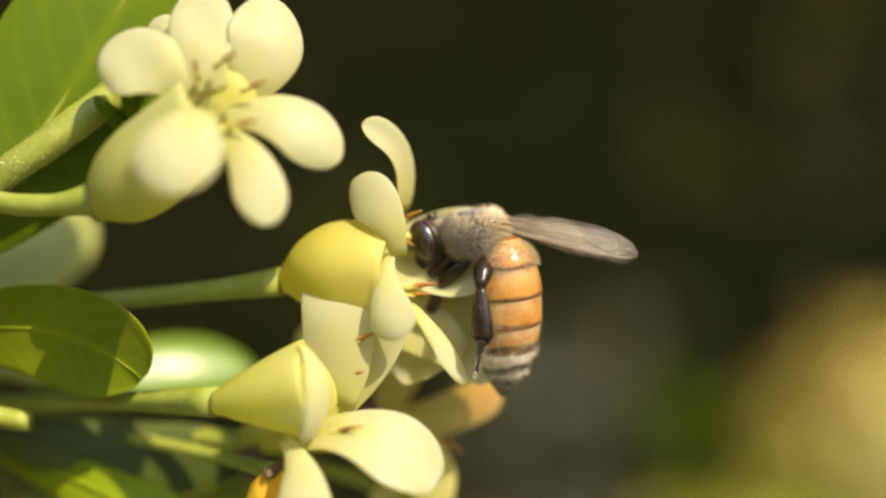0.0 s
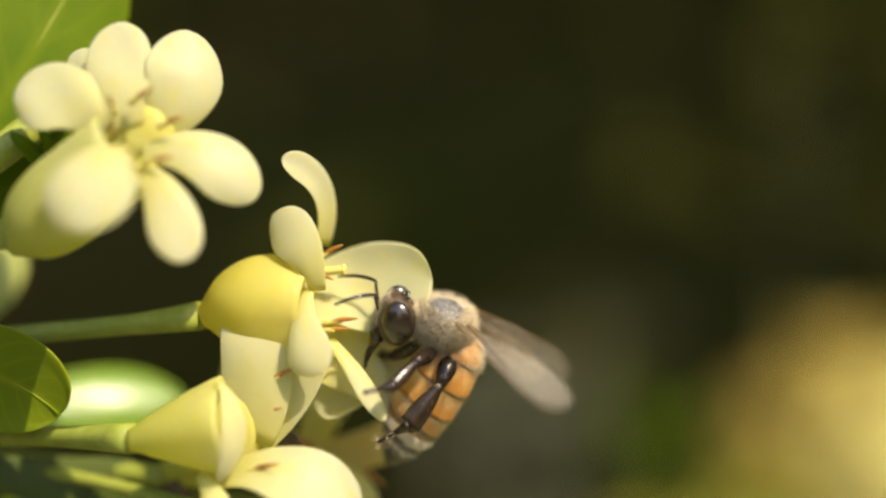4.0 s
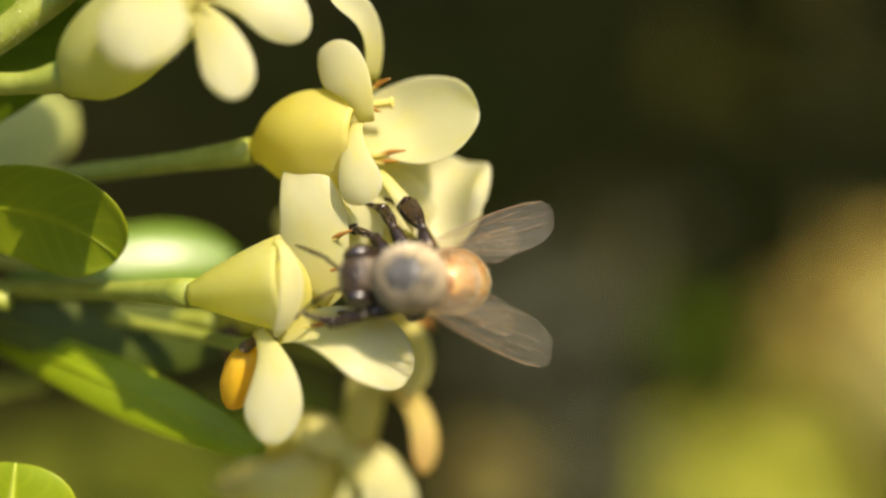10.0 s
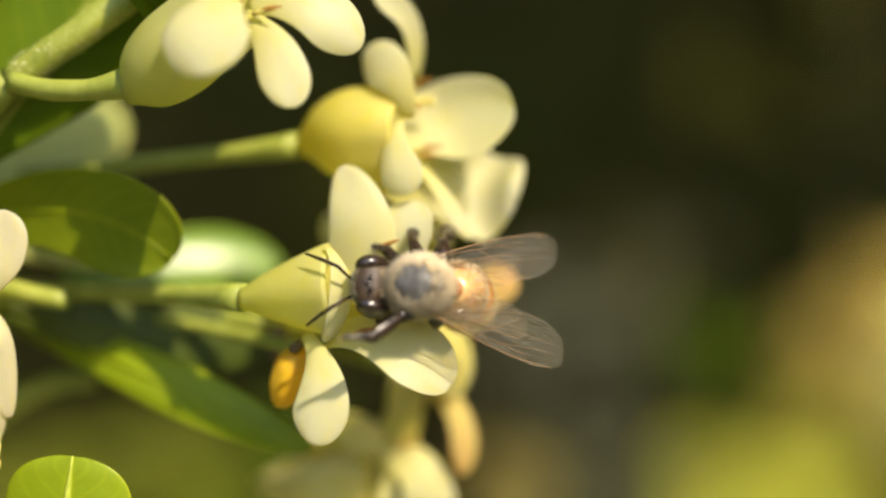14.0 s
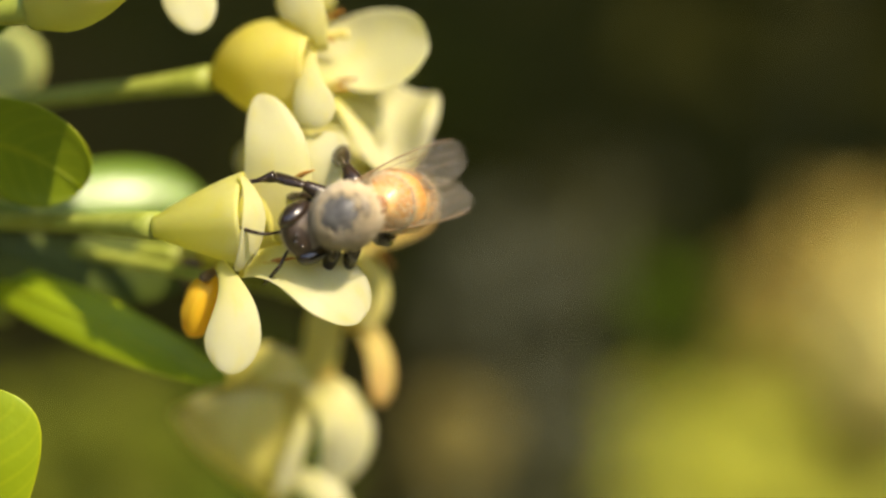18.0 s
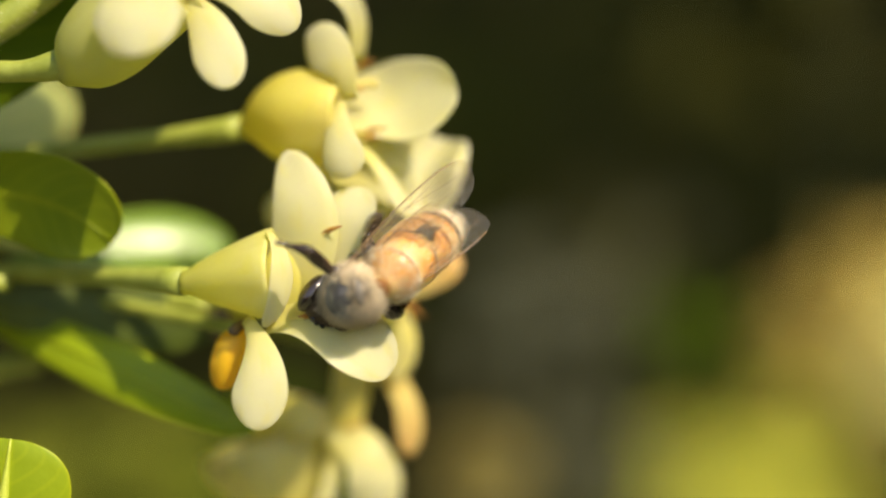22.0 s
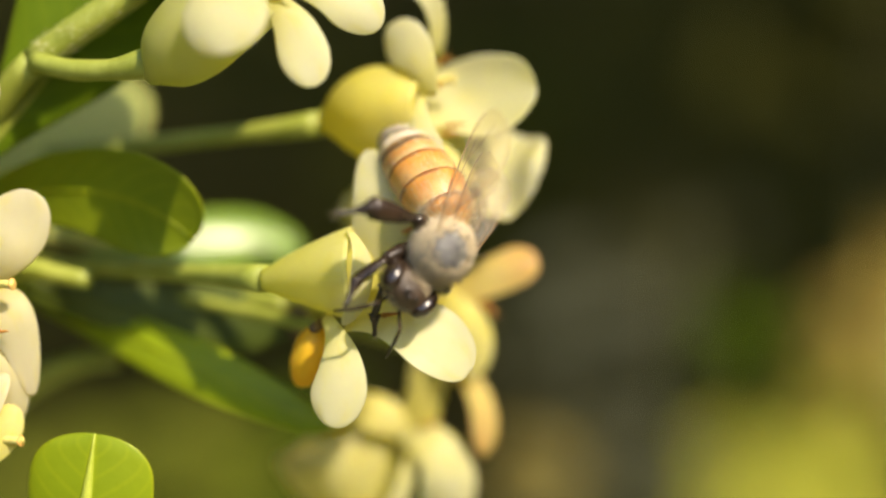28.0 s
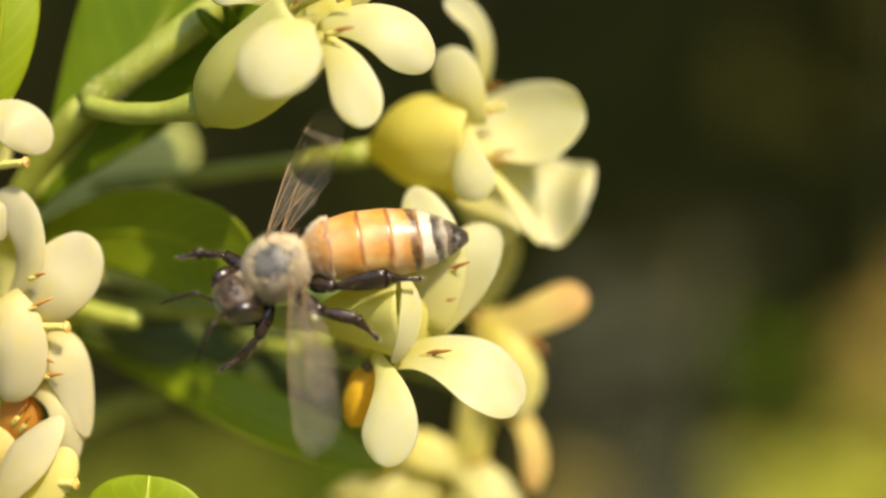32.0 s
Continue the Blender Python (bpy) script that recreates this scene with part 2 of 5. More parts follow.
def wing_material():
    """Clear membrane: mostly lets light through, with a wrinkled gloss and a faint smoky tint."""
    m, t, b = material("wing_membrane")
    b.inputs["Base Color"].default_value = (0.78, 0.73, 0.62, 1)
    b.inputs["Roughness"].default_value = 0.14
    b.inputs["Specular IOR Level"].default_value = 1.0
    b.inputs["Coat Weight"].default_value, b.inputs["Coat Roughness"].default_value = 1.0, 0.05
    wrinkle = mix(t, grain(t, 6, 3, 0.55, (0.8, 1.6, 1)), grain(t, 16, 2, 0.5, (1.2, 2.2, 1)), 0.35)
    bump(t, b, wrinkle, 1.0, 0.0011)
    clear = t.nodes.new("ShaderNodeBsdfTransparent")
    clear.inputs[0].default_value = (0.97, 0.945, 0.885, 1)
    facing = t.nodes.new("ShaderNodeLayerWeight")
    facing.inputs[0].default_value = 0.22
    share = t.nodes.new("ShaderNodeMath")
    share.operation = "MULTIPLY_ADD"
    t.links.new(facing.outputs["Fresnel"], share.inputs[0])
    share.inputs[1].default_value, share.inputs[2].default_value = 0.13, 0.06
    mx = t.nodes.new("ShaderNodeMixShader")
    t.links.new(share.outputs[0], mx.inputs[0])
    t.links.new(clear.outputs[0], mx.inputs[1])
    t.links.new(b.outputs[0], mx.inputs[2])
    t.links.new(mx.outputs[0], t.nodes["Material Output"].inputs[0])
    return m


WING = wing_material()
VEIN = plain_material("wing_vein", (0.16, 0.09, 0.035), (0.28, 0.17, 0.07), 900, 0.35)


# ---- shapes ----
def V(*p):
    return Vector(p[0] if len(p) == 1 else p)


def bezier(points, s):
    pts = [V(p) for p in points]
    while len(pts) > 1:
        pts = [a.lerp(b, s) for a, b in zip(pts, pts[1:])]
    return pts[0]


def tangent(points, s):
    return (bezier(points, min(s + 0.02, 1)) - bezier(points, max(s - 0.02, 0))).normalized()


def smooth(x, lo, hi):
    x = min(max((x - lo) / (hi - lo), 0), 1)
    return x * x * (3 - 2 * x)


def along_list(values, s):
    """A smooth curve through evenly spaced values."""
    x = s * (len(values) - 1)
    k = min(int(x), len(values) - 2)
    f = x - k
    a, b = values[k], values[k + 1]
    z, c = values[max(k - 1, 0)], values[min(k + 2, len(values) - 1)]
    m0, m1 = (b - z) / 2, (c - a) / 2
    return (2 * f ** 3 - 3 * f * f + 1) * a + (f ** 3 - 2 * f * f + f) * m0 + (3 * f * f - 2 * f ** 3) * b + (f ** 3 - f * f) * m1


class Shape:
    """Vertices in millimetres, faces and a UV for every vertex."""

    def __init__(self):
        self.v, self.f, self.uv = [], [], []

    def add(self, p, u=0.0, v=0.0):
        self.v.append(V(p))
        self.uv.append((u, v))
        return len(self.v) - 1

    def mesh(self, name, origin, mat):
        me = bpy.data.meshes.new(name)
        me.from_pydata([tuple((p - origin) * MM) for p in self.v], [], self.f)
        layer = me.uv_layers.new(name="UVMap")
        for loop in me.loops:
            layer.data[loop.index].uv = self.uv[loop.vertex_index]
        me.materials.append(mat)
        me.polygons.foreach_set("use_smooth", [True] * len(me.polygons))
        me.update()
        bm = bmesh.new()
        bm.from_mesh(me)
        bmesh.ops.recalc_face_normals(bm, faces=bm.faces)
        bm.to_mesh(me)
        bm.free()
        return me


def petal_width(s, claw, belly=0.62, blunt=2.2):
    w = claw + (1 - claw) * (0.65 * smooth(s, 0.0, belly) + 0.35 * min(s / belly, 1))
    if s > belly:
        w *= max(1 - ((s - belly) / (1 - belly)) ** blunt, 0) ** 0.5
    return w


def leaf_width(s, claw, belly=0.6, blunt=2.4):
    w = claw + (1 - claw) * smooth(s, 0.0, 0.75) ** 0.8
    if s > belly:
        w *= max(1 - ((s - belly) / (1 - belly)) ** blunt, 0) ** 0.5
    return w


def blade(points, width, face, claw=0.4, cup=0.25, thick=0.2, belly=0.62, profile=petal_width, wave=0.12, fold=0.0, seed=0, n=18, m=10, rim=0.0, blunt=2.2):
    """A petal or leaf along a curve: its front looks towards face; cup bends the edges back (minus: forward)."""
    sh, face = Shape(), V(face).normalized()
    rows = []
    for i in range(n + 1):
        s = 1 - (1 - i / n) ** 1.35
        s = min(s, 0.997)
        c, t = bezier(points, s), tangent(points, s)
        nn = (face - t * face.dot(t)).normalized()
        side = t.cross(nn)
        w = width / 2 * petal_width(s, claw, belly, blunt) if profile is petal_width else width / 2 * leaf_width(s, claw, belly, blunt)
        front, back = [], []
        for j in range(m + 1):
            u = math.sin((j / m - 0.5) * math.pi)
            k = noise.noise(V(u * 0.8 + seed * 3.1, s * 2.2, seed * 7.7))
            lift = -cup * w * u * u + fold * w * abs(u) + wave * k * w
            edge = (1 - abs(u) ** 5) * min(1, (1 - s) * 14 + 0.1)
            th = thick / 2 * (0.25 + 0.75 * edge) * (1 + rim * smooth(abs(u), 0.8, 0.95))
            p = c + side * (w * u * (1 + 0.13 * noise.noise(V(seed * 5.3, s * 2.2, u * 0.7)))) + nn * lift
            front.append(sh.add(p + nn * th, j / m, s))
            if 0 < j < m:
                back.append(sh.add(p - nn * th, j / m, s))
        rows.append(front + back[::-1])
    k = len(rows[0])
    for a, b in zip(rows, rows[1:]):
        for j in range(k):
            sh.f.append((a[j], a[(j + 1) % k], b[(j + 1) % k], b[j]))
    sh.f.append(tuple(rows[0]))
    sh.f.append(tuple(rows[-1][::-1]))
    return sh


def tube(points, radii, n=12, sides=10, flat=1.0, rough=0.0, seed=0, sh=None):
    """A round rod along a curve with radii from start to end."""
    sh = sh or Shape()
    rings, prev = [], None
    for i in range(n + 1):
        s = i / n
        c, t = bezier(points, s), tangent(points, s)
        ref = prev if prev and abs(prev.dot(t)) < 0.95 else (V(0, -1, 0) if abs(t.y) < 0.9 else V(0, 0, 1))
        a = (ref - t * ref.dot(t)).normalized()
        prev, b = a, t.cross(a)
        r = along_list(radii, s)
        ring = []
        for j in range(sides):
            g = 2 * math.pi * j / sides
            rr = r * (1 + rough * noise.noise(V(math.cos(g) * 1.5, math.sin(g) * 1.5 + seed, s * 6)))
            ring.append(sh.add(c + (a * math.cos(g) * flat + b * math.sin(g)) * rr, j / sides, s))
        rings.append(ring)
    for p, q in zip(rings, rings[1:]):
        for j in range(sides):
            sh.f.append((p[j], p[(j + 1) % sides], q[(j + 1) % sides], q[j]))
    sh.f.append(tuple(rings[0][::-1]))
    sh.f.append(tuple(rings[-1]))
    return sh


def ball(centre, radii, turn=None, n=14, m=20, rough=0.0, seed=0, sh=None):
    sh = sh or Shape()
    turn = turn or Matrix.Identity(3)
    rows = []
    for i in range(n + 1):
        g = math.pi * (0.02 + 0.96 * i / n)
        row = []
        for j in range(m):
            h = 2 * math.pi * j / m
            q = V(math.cos(g), math.sin(g) * math.cos(h), math.sin(g) * math.sin(h))
            r = 1 + rough * noise.noise(q * 2 + V(seed, 0, 0))
            row.append(sh.add(V(centre) + turn @ V(q.x * radii[0] * r, q.y * radii[1] * r, q.z * radii[2] * r), j / m, i / n))
        rows.append(row)
    for a, b in zip(rows, rows[1:]):
        for j in range(m):
            sh.f.append((a[j], a[(j + 1) % m], b[(j + 1) % m], b[j]))
    sh.f.append(tuple(rows[0][::-1]))
    sh.f.append(tuple(rows[-1]))
    return sh


def cup_shape(points, radii, depth=0.16, n=18, sides=40, lobes=5, ripple=0.12, turn=0.6):
    """An open flower tube: outside wall, lip and inside wall."""
    sh, rings = Shape(), []
    steps = [i / n for i in range(n + 1)] + [1 - depth * i / 8 for i in range(9)]
    for q, s in enumerate(steps):
        c, t = bezier(points, s), tangent(points, s)
        ref = V(0, -1, 0) if abs(t.y) < 0.9 else V(0, 0, 1)
        a = (ref - t * ref.dot(t)).normalized()
        b = t.cross(a)
        r = along_list(radii, s)
        r -= 0.2 if q > n else 0
        ring = []
        for j in range(sides):
            g = 2 * math.pi * j / sides
            rr = r * (1 + ripple * s * abs(math.cos(lobes * g / 2 + turn)))
            ring.append(sh.add(c + (a * math.cos(g) + b * math.sin(g)) * rr, j / sides, s))
        rings.append(ring)
    for p, q in zip(rings, rings[1:]):
        for j in range(sides):
            sh.f.append((p[j], p[(j + 1) % sides], q[(j + 1) % sides], q[j]))
    sh.f.append(tuple(rings[0][::-1]))
    sh.f.append(tuple(rings[-1]))
    return sh


def world_of(p):
    return EYE + V(p) * MM


def thing(name, origin, label, category, group="", kind=""):
    ob = new(name)
    ob.empty_display_size = 0.002
    ob.location = world_of(origin)
    ob["origin"] = list(origin)
    return tagged(ob, label, category, group, kind)


def part(name, sh, mat, parent, label="", origin=None):
    """One mesh object under a thing or under a part; its shape is given in the place's millimetres unless an origin says otherwise."""
    o = origin if origin is not None else V(0, 0, 0)
    if origin is None:
        top = parent if parent.get("origin") is not None else parent.parent
        o = V(*top["origin"])
    ob = new(name, sh.mesh(name, o, mat))
    ob.parent = parent
    return tagged(ob, label)


# ---- ground and distance ----
def flat_sheet(name, size, mat, z=0.0, cuts=40, amount=0.0):
    me = bpy.data.meshes.new(name)
    g = [size * (abs(i / cuts * 2 - 1) ** 2.2) * (1 if i * 2 > cuts else -1) for i in range(cuts + 1)]
    vs = [(x, y, z + amount * noise.noise(V(x * 1.3, y * 1.3, 0))) for y, x in product(g, g)]
    fs = [(j * (cuts + 1) + i, j * (cuts + 1) + i + 1, (j + 1) * (cuts + 1) + i + 1, (j + 1) * (cuts + 1) + i) for j in range(cuts) for i in range(cuts)]
    me.from_pydata(vs, [], fs)
    me.materials.append(mat)
    return new(name, me)


# out of view; kept pale so it throws fill light up into the petals
SOIL = plain_material("bounce_soil", (0.16, 0.165, 0.075), (0.23, 0.23, 0.12), 6, 0.9, 0.01)
tagged(flat_sheet("ground", 60, SOIL, amount=0.03), "unseen ground under the shrubs, made pale to bounce light", "ground", kind="structure")

# ---- the blossoms ----
THROAT = petal_material("flower_throat", (0.775, 0.706, 0.176), (0.800, 0.760, 0.242), (0.800, 0.790, 0.330))
SHELL = petal_material("pale_flower_tube", (0.42, 0.46, 0.09), (0.64, 0.64, 0.22), (0.74, 0.73, 0.35), 0.54)
STIGMA = plain_material("stigma", (0.66, 0.34, 0.07), (0.80, 0.52, 0.16), 900, 0.5)
RUSTY = petal_material("rusty_flower_heart", (0.55, 0.22, 0.03), (0.68, 0.34, 0.05), (0.78, 0.50, 0.12))

def flower(name, label, origin, bell, pedicel, petals, anthers=(), styles=(), sepals=(), throat=None, throat_mat=None, group="blossoms of the shrub", bell_mat=None):
    f = thing(name, origin, label, "flower", group)
    if bell:
        part("flower_tube", cup_shape(*bell), bell_mat or BELL, f, "yellow-green fluted tube")
    if throat:
        part("throat", ball(*throat, rough=0.1), throat_mat or THROAT, f, "deep yellow throat")
    if pedicel:
        part("pedicel", tube(pedicel[0], pedicel[1], 14, 10, 1.0, 0.08), STALK, f, "pale green downy stalk")
    for i, (pts, width, face, mat, kw) in enumerate(petals):
        kw = dict(kw, cup=kw.get("cup", 0.25) * 0.45, thick=min(kw.get("thick", 0.15), 0.2))
        part("petal", blade(pts, width * 1.04, face, seed=i + len(name) + origin[0], **kw), mat, f)
    for a, b, r in anthers:
        s = part("stamen", tube([a, V(a).lerp(V(b), 0.6)], [0.16, 0.12], 3, 6), STYLE, f)
        part("anther", tube([V(a).lerp(V(b), 0.2), V(a).lerp(V(b), 0.75) + V(0, -0.12, 0.1), V(a).lerp(V(b), 1.25)], [r * 0.45, r * 0.85, r * 0.7, r * 0.2], 8, 7, 0.7, 0.3), ANTHER, s, "rust-brown anther", origin=V(*origin))
    for a, b, r in styles:
        s = part("style", tube([a, b], [r, r * 0.85, r * 0.8], 6, 8), STYLE, f, "yellow style")
        part("stigma", tube([V(a).lerp(V(b), 0.88), V(a).lerp(V(b), 0.97), b], [r * 0.8, r * 0.95, r * 1.2, r * 0.95], 6, 9, 0.8, 0.3), STIGMA if name == "clustered_blossom" else STYLE, s, origin=V(*origin))
    for pts, width, face in sepals:
        part("sepal", blade(pts, width, face, claw=0.8, cup=0.3, thick=0.2), SEPAL, f, "dry brown sepal")
    return f


flower("open_blossom", "open cream-white blossom facing outward on a hairy stem", (-16.84, 58.60, 2.04),
    ([(-16.87, 59.09, 1.72), (-15.02, 58.60, 3.28), (-11.16, 58.11, 6.26)], [0.5, 1.67, 2.1, 2.05, 1.95]),
    ([(-23.24, 60.80, 2.72), (-19.90, 59.20, 1.53), (-16.22, 58.80, 2.62)], [0.55, 0.55, 0.58, 0.85]),
    [
        ([(-11.74, 58.41, 6.92), (-12.74, 57.73, 8.78), (-14.60, 57.75, 9.31), (-16.63, 58.60, 8.90)], 3.53, (-0.25, -1, 0.35), CREAM, dict(claw=0.45, cup=0.3, belly=0.66, blunt=2.4, wave=0.16)),
        ([(-11.17, 58.21, 7.35), (-11.64, 57.81, 8.85), (-11.73, 58.34, 10.55), (-11.74, 59.58, 12.76)], 3.14, (0, -1, 0.3), CREAM, dict(claw=0.55, cup=0.3, belly=0.66, wave=0.16)),
        ([(-10.49, 59.00, 7.34), (-8.80, 58.54, 8.16), (-8.29, 58.79, 9.96), (-8.82, 59.98, 12.47)], 3.63, (0.35, -1, 0.1), CREAM, dict(claw=0.5, cup=0.2, belly=0.62, wave=0.16)),
        ([(-10.64, 58.21, 6.17), (-8.83, 57.36, 6.88), (-6.57, 57.22, 6.26), (-5.19, 58.02, 3.95)], 3.04, (0.1, -1, 0.45), CREAM, dict(claw=0.34, cup=0.3, belly=0.7, blunt=2.0, wave=0.14)),
        ([(-10.79, 57.82, 5.70), (-9.40, 56.74, 5.02), (-8.47, 56.00, 3.14), (-8.14, 55.86, 1.06)], 2.4, (0.15, -1, 0.1), CREAM, dict(claw=0.36, cup=0.3, belly=0.72, blunt=2.0, wave=0.14)),
        ([(-11.55, 57.04, 6.20), (-11.88, 54.92, 6.83), (-12.19, 53.74, 4.45), (-11.85, 53.51, 2.35)], 3.82, (-0.15, -1, 0.25), CREAM, dict(claw=0.55, cup=0.4, belly=0.7, blunt=2.3, wave=0.14)),
        ([(-12.56, 59.58, 9.12), (-13.29, 59.79, 10.25), (-13.81, 60.30, 11.04), (-14.60, 61.15, 11.39)], 1.57, (-0.2, -1, 0.4), CREAM, dict(claw=0.6, cup=0.3, belly=0.7)),
    ],
    [((-11.62, 57.72, 8.04), (-11.63, 56.74, 8.63), 0.13), ((-10.84, 57.53, 8.54), (-9.86, 56.64, 8.99), 0.15), ((-9.60, 57.72, 7.45), (-8.55, 57.04, 7.74), 0.16), ((-11.85, 57.23, 6.96), (-11.39, 56.45, 7.23), 0.12), ((-11.16, 57.23, 5.80), (-10.61, 56.45, 6.14), 0.12), ((-10.16, 57.23, 5.69), (-8.94, 56.45, 5.88), 0.15)],
    [],
    throat=((-10.76, 58.80, 7.10), (1.7, 0.58, 1.65)), bell_mat=SHELL)

flower("nodding_blossom", "half-closed pale yellow blossom on a long stalk", (-8.45, 62.80, -0.77),
    ([(-8.19, 62.80, -0.91), (-6.08, 62.60, -0.21), (-2.64, 62.00, -0.48)], [0.6, 1.75, 2.4, 2.5, 2.35]),
    ([(-24.83, 66.40, -2.77), (-18.66, 65.40, -2.02), (-12.85, 63.80, -1.50), (-8.28, 62.80, -0.89)], [0.54, 0.52, 0.52, 0.56, 0.75]),
    [
        ([(-2.21, 60.40, 0.50), (-2.48, 59.60, 2.16), (-3.22, 60.20, 3.49), (-4.59, 61.80, 4.22)], 2.55, (-0.4, -1, 0.25), CREAM, dict(claw=0.34, cup=0.35, belly=0.68, blunt=2.2, wave=0.14)),
        ([(-2.20, 63.20, 2.83), (-1.50, 62.60, 4.62), (-2.02, 62.20, 6.50), (-4.03, 61.00, 7.06)], 1.45, (0.7, -0.8, -0.1), CREAM, dict(claw=0.7, cup=-0.5, thick=0.25, belly=0.8)),
        ([(-3.31, 62.90, -0.21), (-0.77, 63.50, 0.25), (1.28, 63.00, 0.43), (3.54, 61.20, 0.67)], 4.8, (-0.25, -1, 0.4), NODPETAL, dict(claw=0.6, cup=-0.6, belly=0.58, blunt=2.6, wave=0.22)),
        ([(-2.61, 60.60, 0.50), (-3.08, 59.30, -0.81), (-2.57, 58.70, -2.43), (-2.13, 58.80, -3.58)], 2.2, (-0.3, -1, 0.15), CREAM, dict(claw=0.24, cup=0.35, belly=0.72, blunt=2.2, wave=0.14)),
        ([(-1.60, 61.00, -1.99), (-0.37, 60.20, -2.94), (0.19, 60.30, -4.48), (1.21, 60.60, -5.97)], 1.25, (0.7, -1, 0.6), CREAM, dict(claw=0.6, cup=0.6, thick=0.25, wave=0.3)),
        ([(-3.57, 63.60, -1.52), (-0.31, 64.20, -2.74), (2.05, 63.80, -3.55), (3.80, 62.60, -3.99)], 5.3, (0.15, -1, 0.35), CREAM, dict(claw=0.8, cup=-0.3, wave=0.55, blunt=3.4, belly=0.7)),
        ([(-3.85, 63.20, -1.51), (-1.80, 63.40, -2.99), (-0.97, 63.20, -4.21), (-0.16, 62.80, -5.58)], 4.2, (-0.1, -1, 0.3), CREAM, dict(claw=0.75, cup=0.1, wave=0.4, blunt=3.0, belly=0.75)),
    ],
    [((-2.37, 62.60, 2.06), (-1.26, 61.80, 2.62), 0.15), ((-2.53, 62.00, 1.30), (-1.66, 61.40, 1.07), 0.13), ((-2.01, 62.00, -1.23), (-0.58, 61.40, -0.99), 0.16), ((-2.01, 62.00, -1.58), (-0.87, 61.30, -1.49), 0.13)],
    [((-2.94, 62.40, 1.30), (-0.86, 61.80, 1.53), 0.26)], bell_mat=GOLD)

visited = flower("visited_blossom", "pale yellow blossom with spread petals under the bee", (-11.28, 59.80, -8.50),
    ([(-11.28, 59.80, -8.50), (-9.00, 59.70, -8.19), (-6.56, 59.60, -8.00)], [0.55, 1.05, 1.5, 1.9, 2.2]),
    ([(-30.93, 69.00, -9.08), (-22.43, 67.50, -8.74), (-15.45, 64.00, -8.59), (-11.17, 59.80, -8.44)], [0.58, 0.56, 0.54, 0.75]),
    [
        ([(-6.05, 60.40, -8.58), (-4.72, 59.75, -5.98), (-5.04, 60.30, -3.32), (-6.37, 61.60, -1.67)], 3.5, (-0.1, -1, 0.25), CREAM, dict(claw=0.95, cup=0.22, belly=0.3, blunt=1.6, wave=0.16)),
        ([(-5.95, 61.40, -9.62), (-3.77, 60.46, -7.41), (-2.72, 60.57, -5.36), (-2.64, 61.80, -3.43)], 3.1, (-0.25, -1, 0.2), CREAM, dict(claw=0.5, cup=-0.3, belly=0.66, wave=0.2)),
        ([(-6.80, 59.60, -10.50), (-4.58, 58.24, -9.54), (-2.16, 57.78, -10.50), (-0.49, 58.60, -12.77)], 3.7, (0.05, -0.8, 0.75), CREAM, dict(claw=0.4, cup=-0.25, belly=0.64, blunt=2.2, wave=0.18)),
        ([(-7.92, 59.30, -10.24), (-6.78, 57.58, -11.17), (-6.37, 56.77, -13.30), (-7.32, 56.70, -15.31)], 2.7, (-0.1, -1, 0.15), CREAM, dict(claw=0.24, cup=0.35, belly=0.72, blunt=2.2, wave=0.14)),
        ([(-6.81, 58.60, -5.71), (-5.77, 57.60, -6.54), (-5.70, 57.50, -8.97), (-6.90, 58.30, -10.47)], 1.2, (0.55, -0.85, 0.05), CREAM, dict(claw=0.25, cup=-0.3, belly=0.5, blunt=2.0, wave=0.14, thick=0.2)),
    ],
    [((-4.64, 60.40, -6.09), (-3.44, 59.60, -5.51), 0.15), ((-5.78, 59.20, -10.22), (-4.29, 58.20, -9.82), 0.15), ((-5.24, 60.60, -7.77), (-4.10, 60.00, -7.38), 0.13)],
    throat=((-6.13, 60.70, -8.31), (1.3, 0.7, 1.9)))

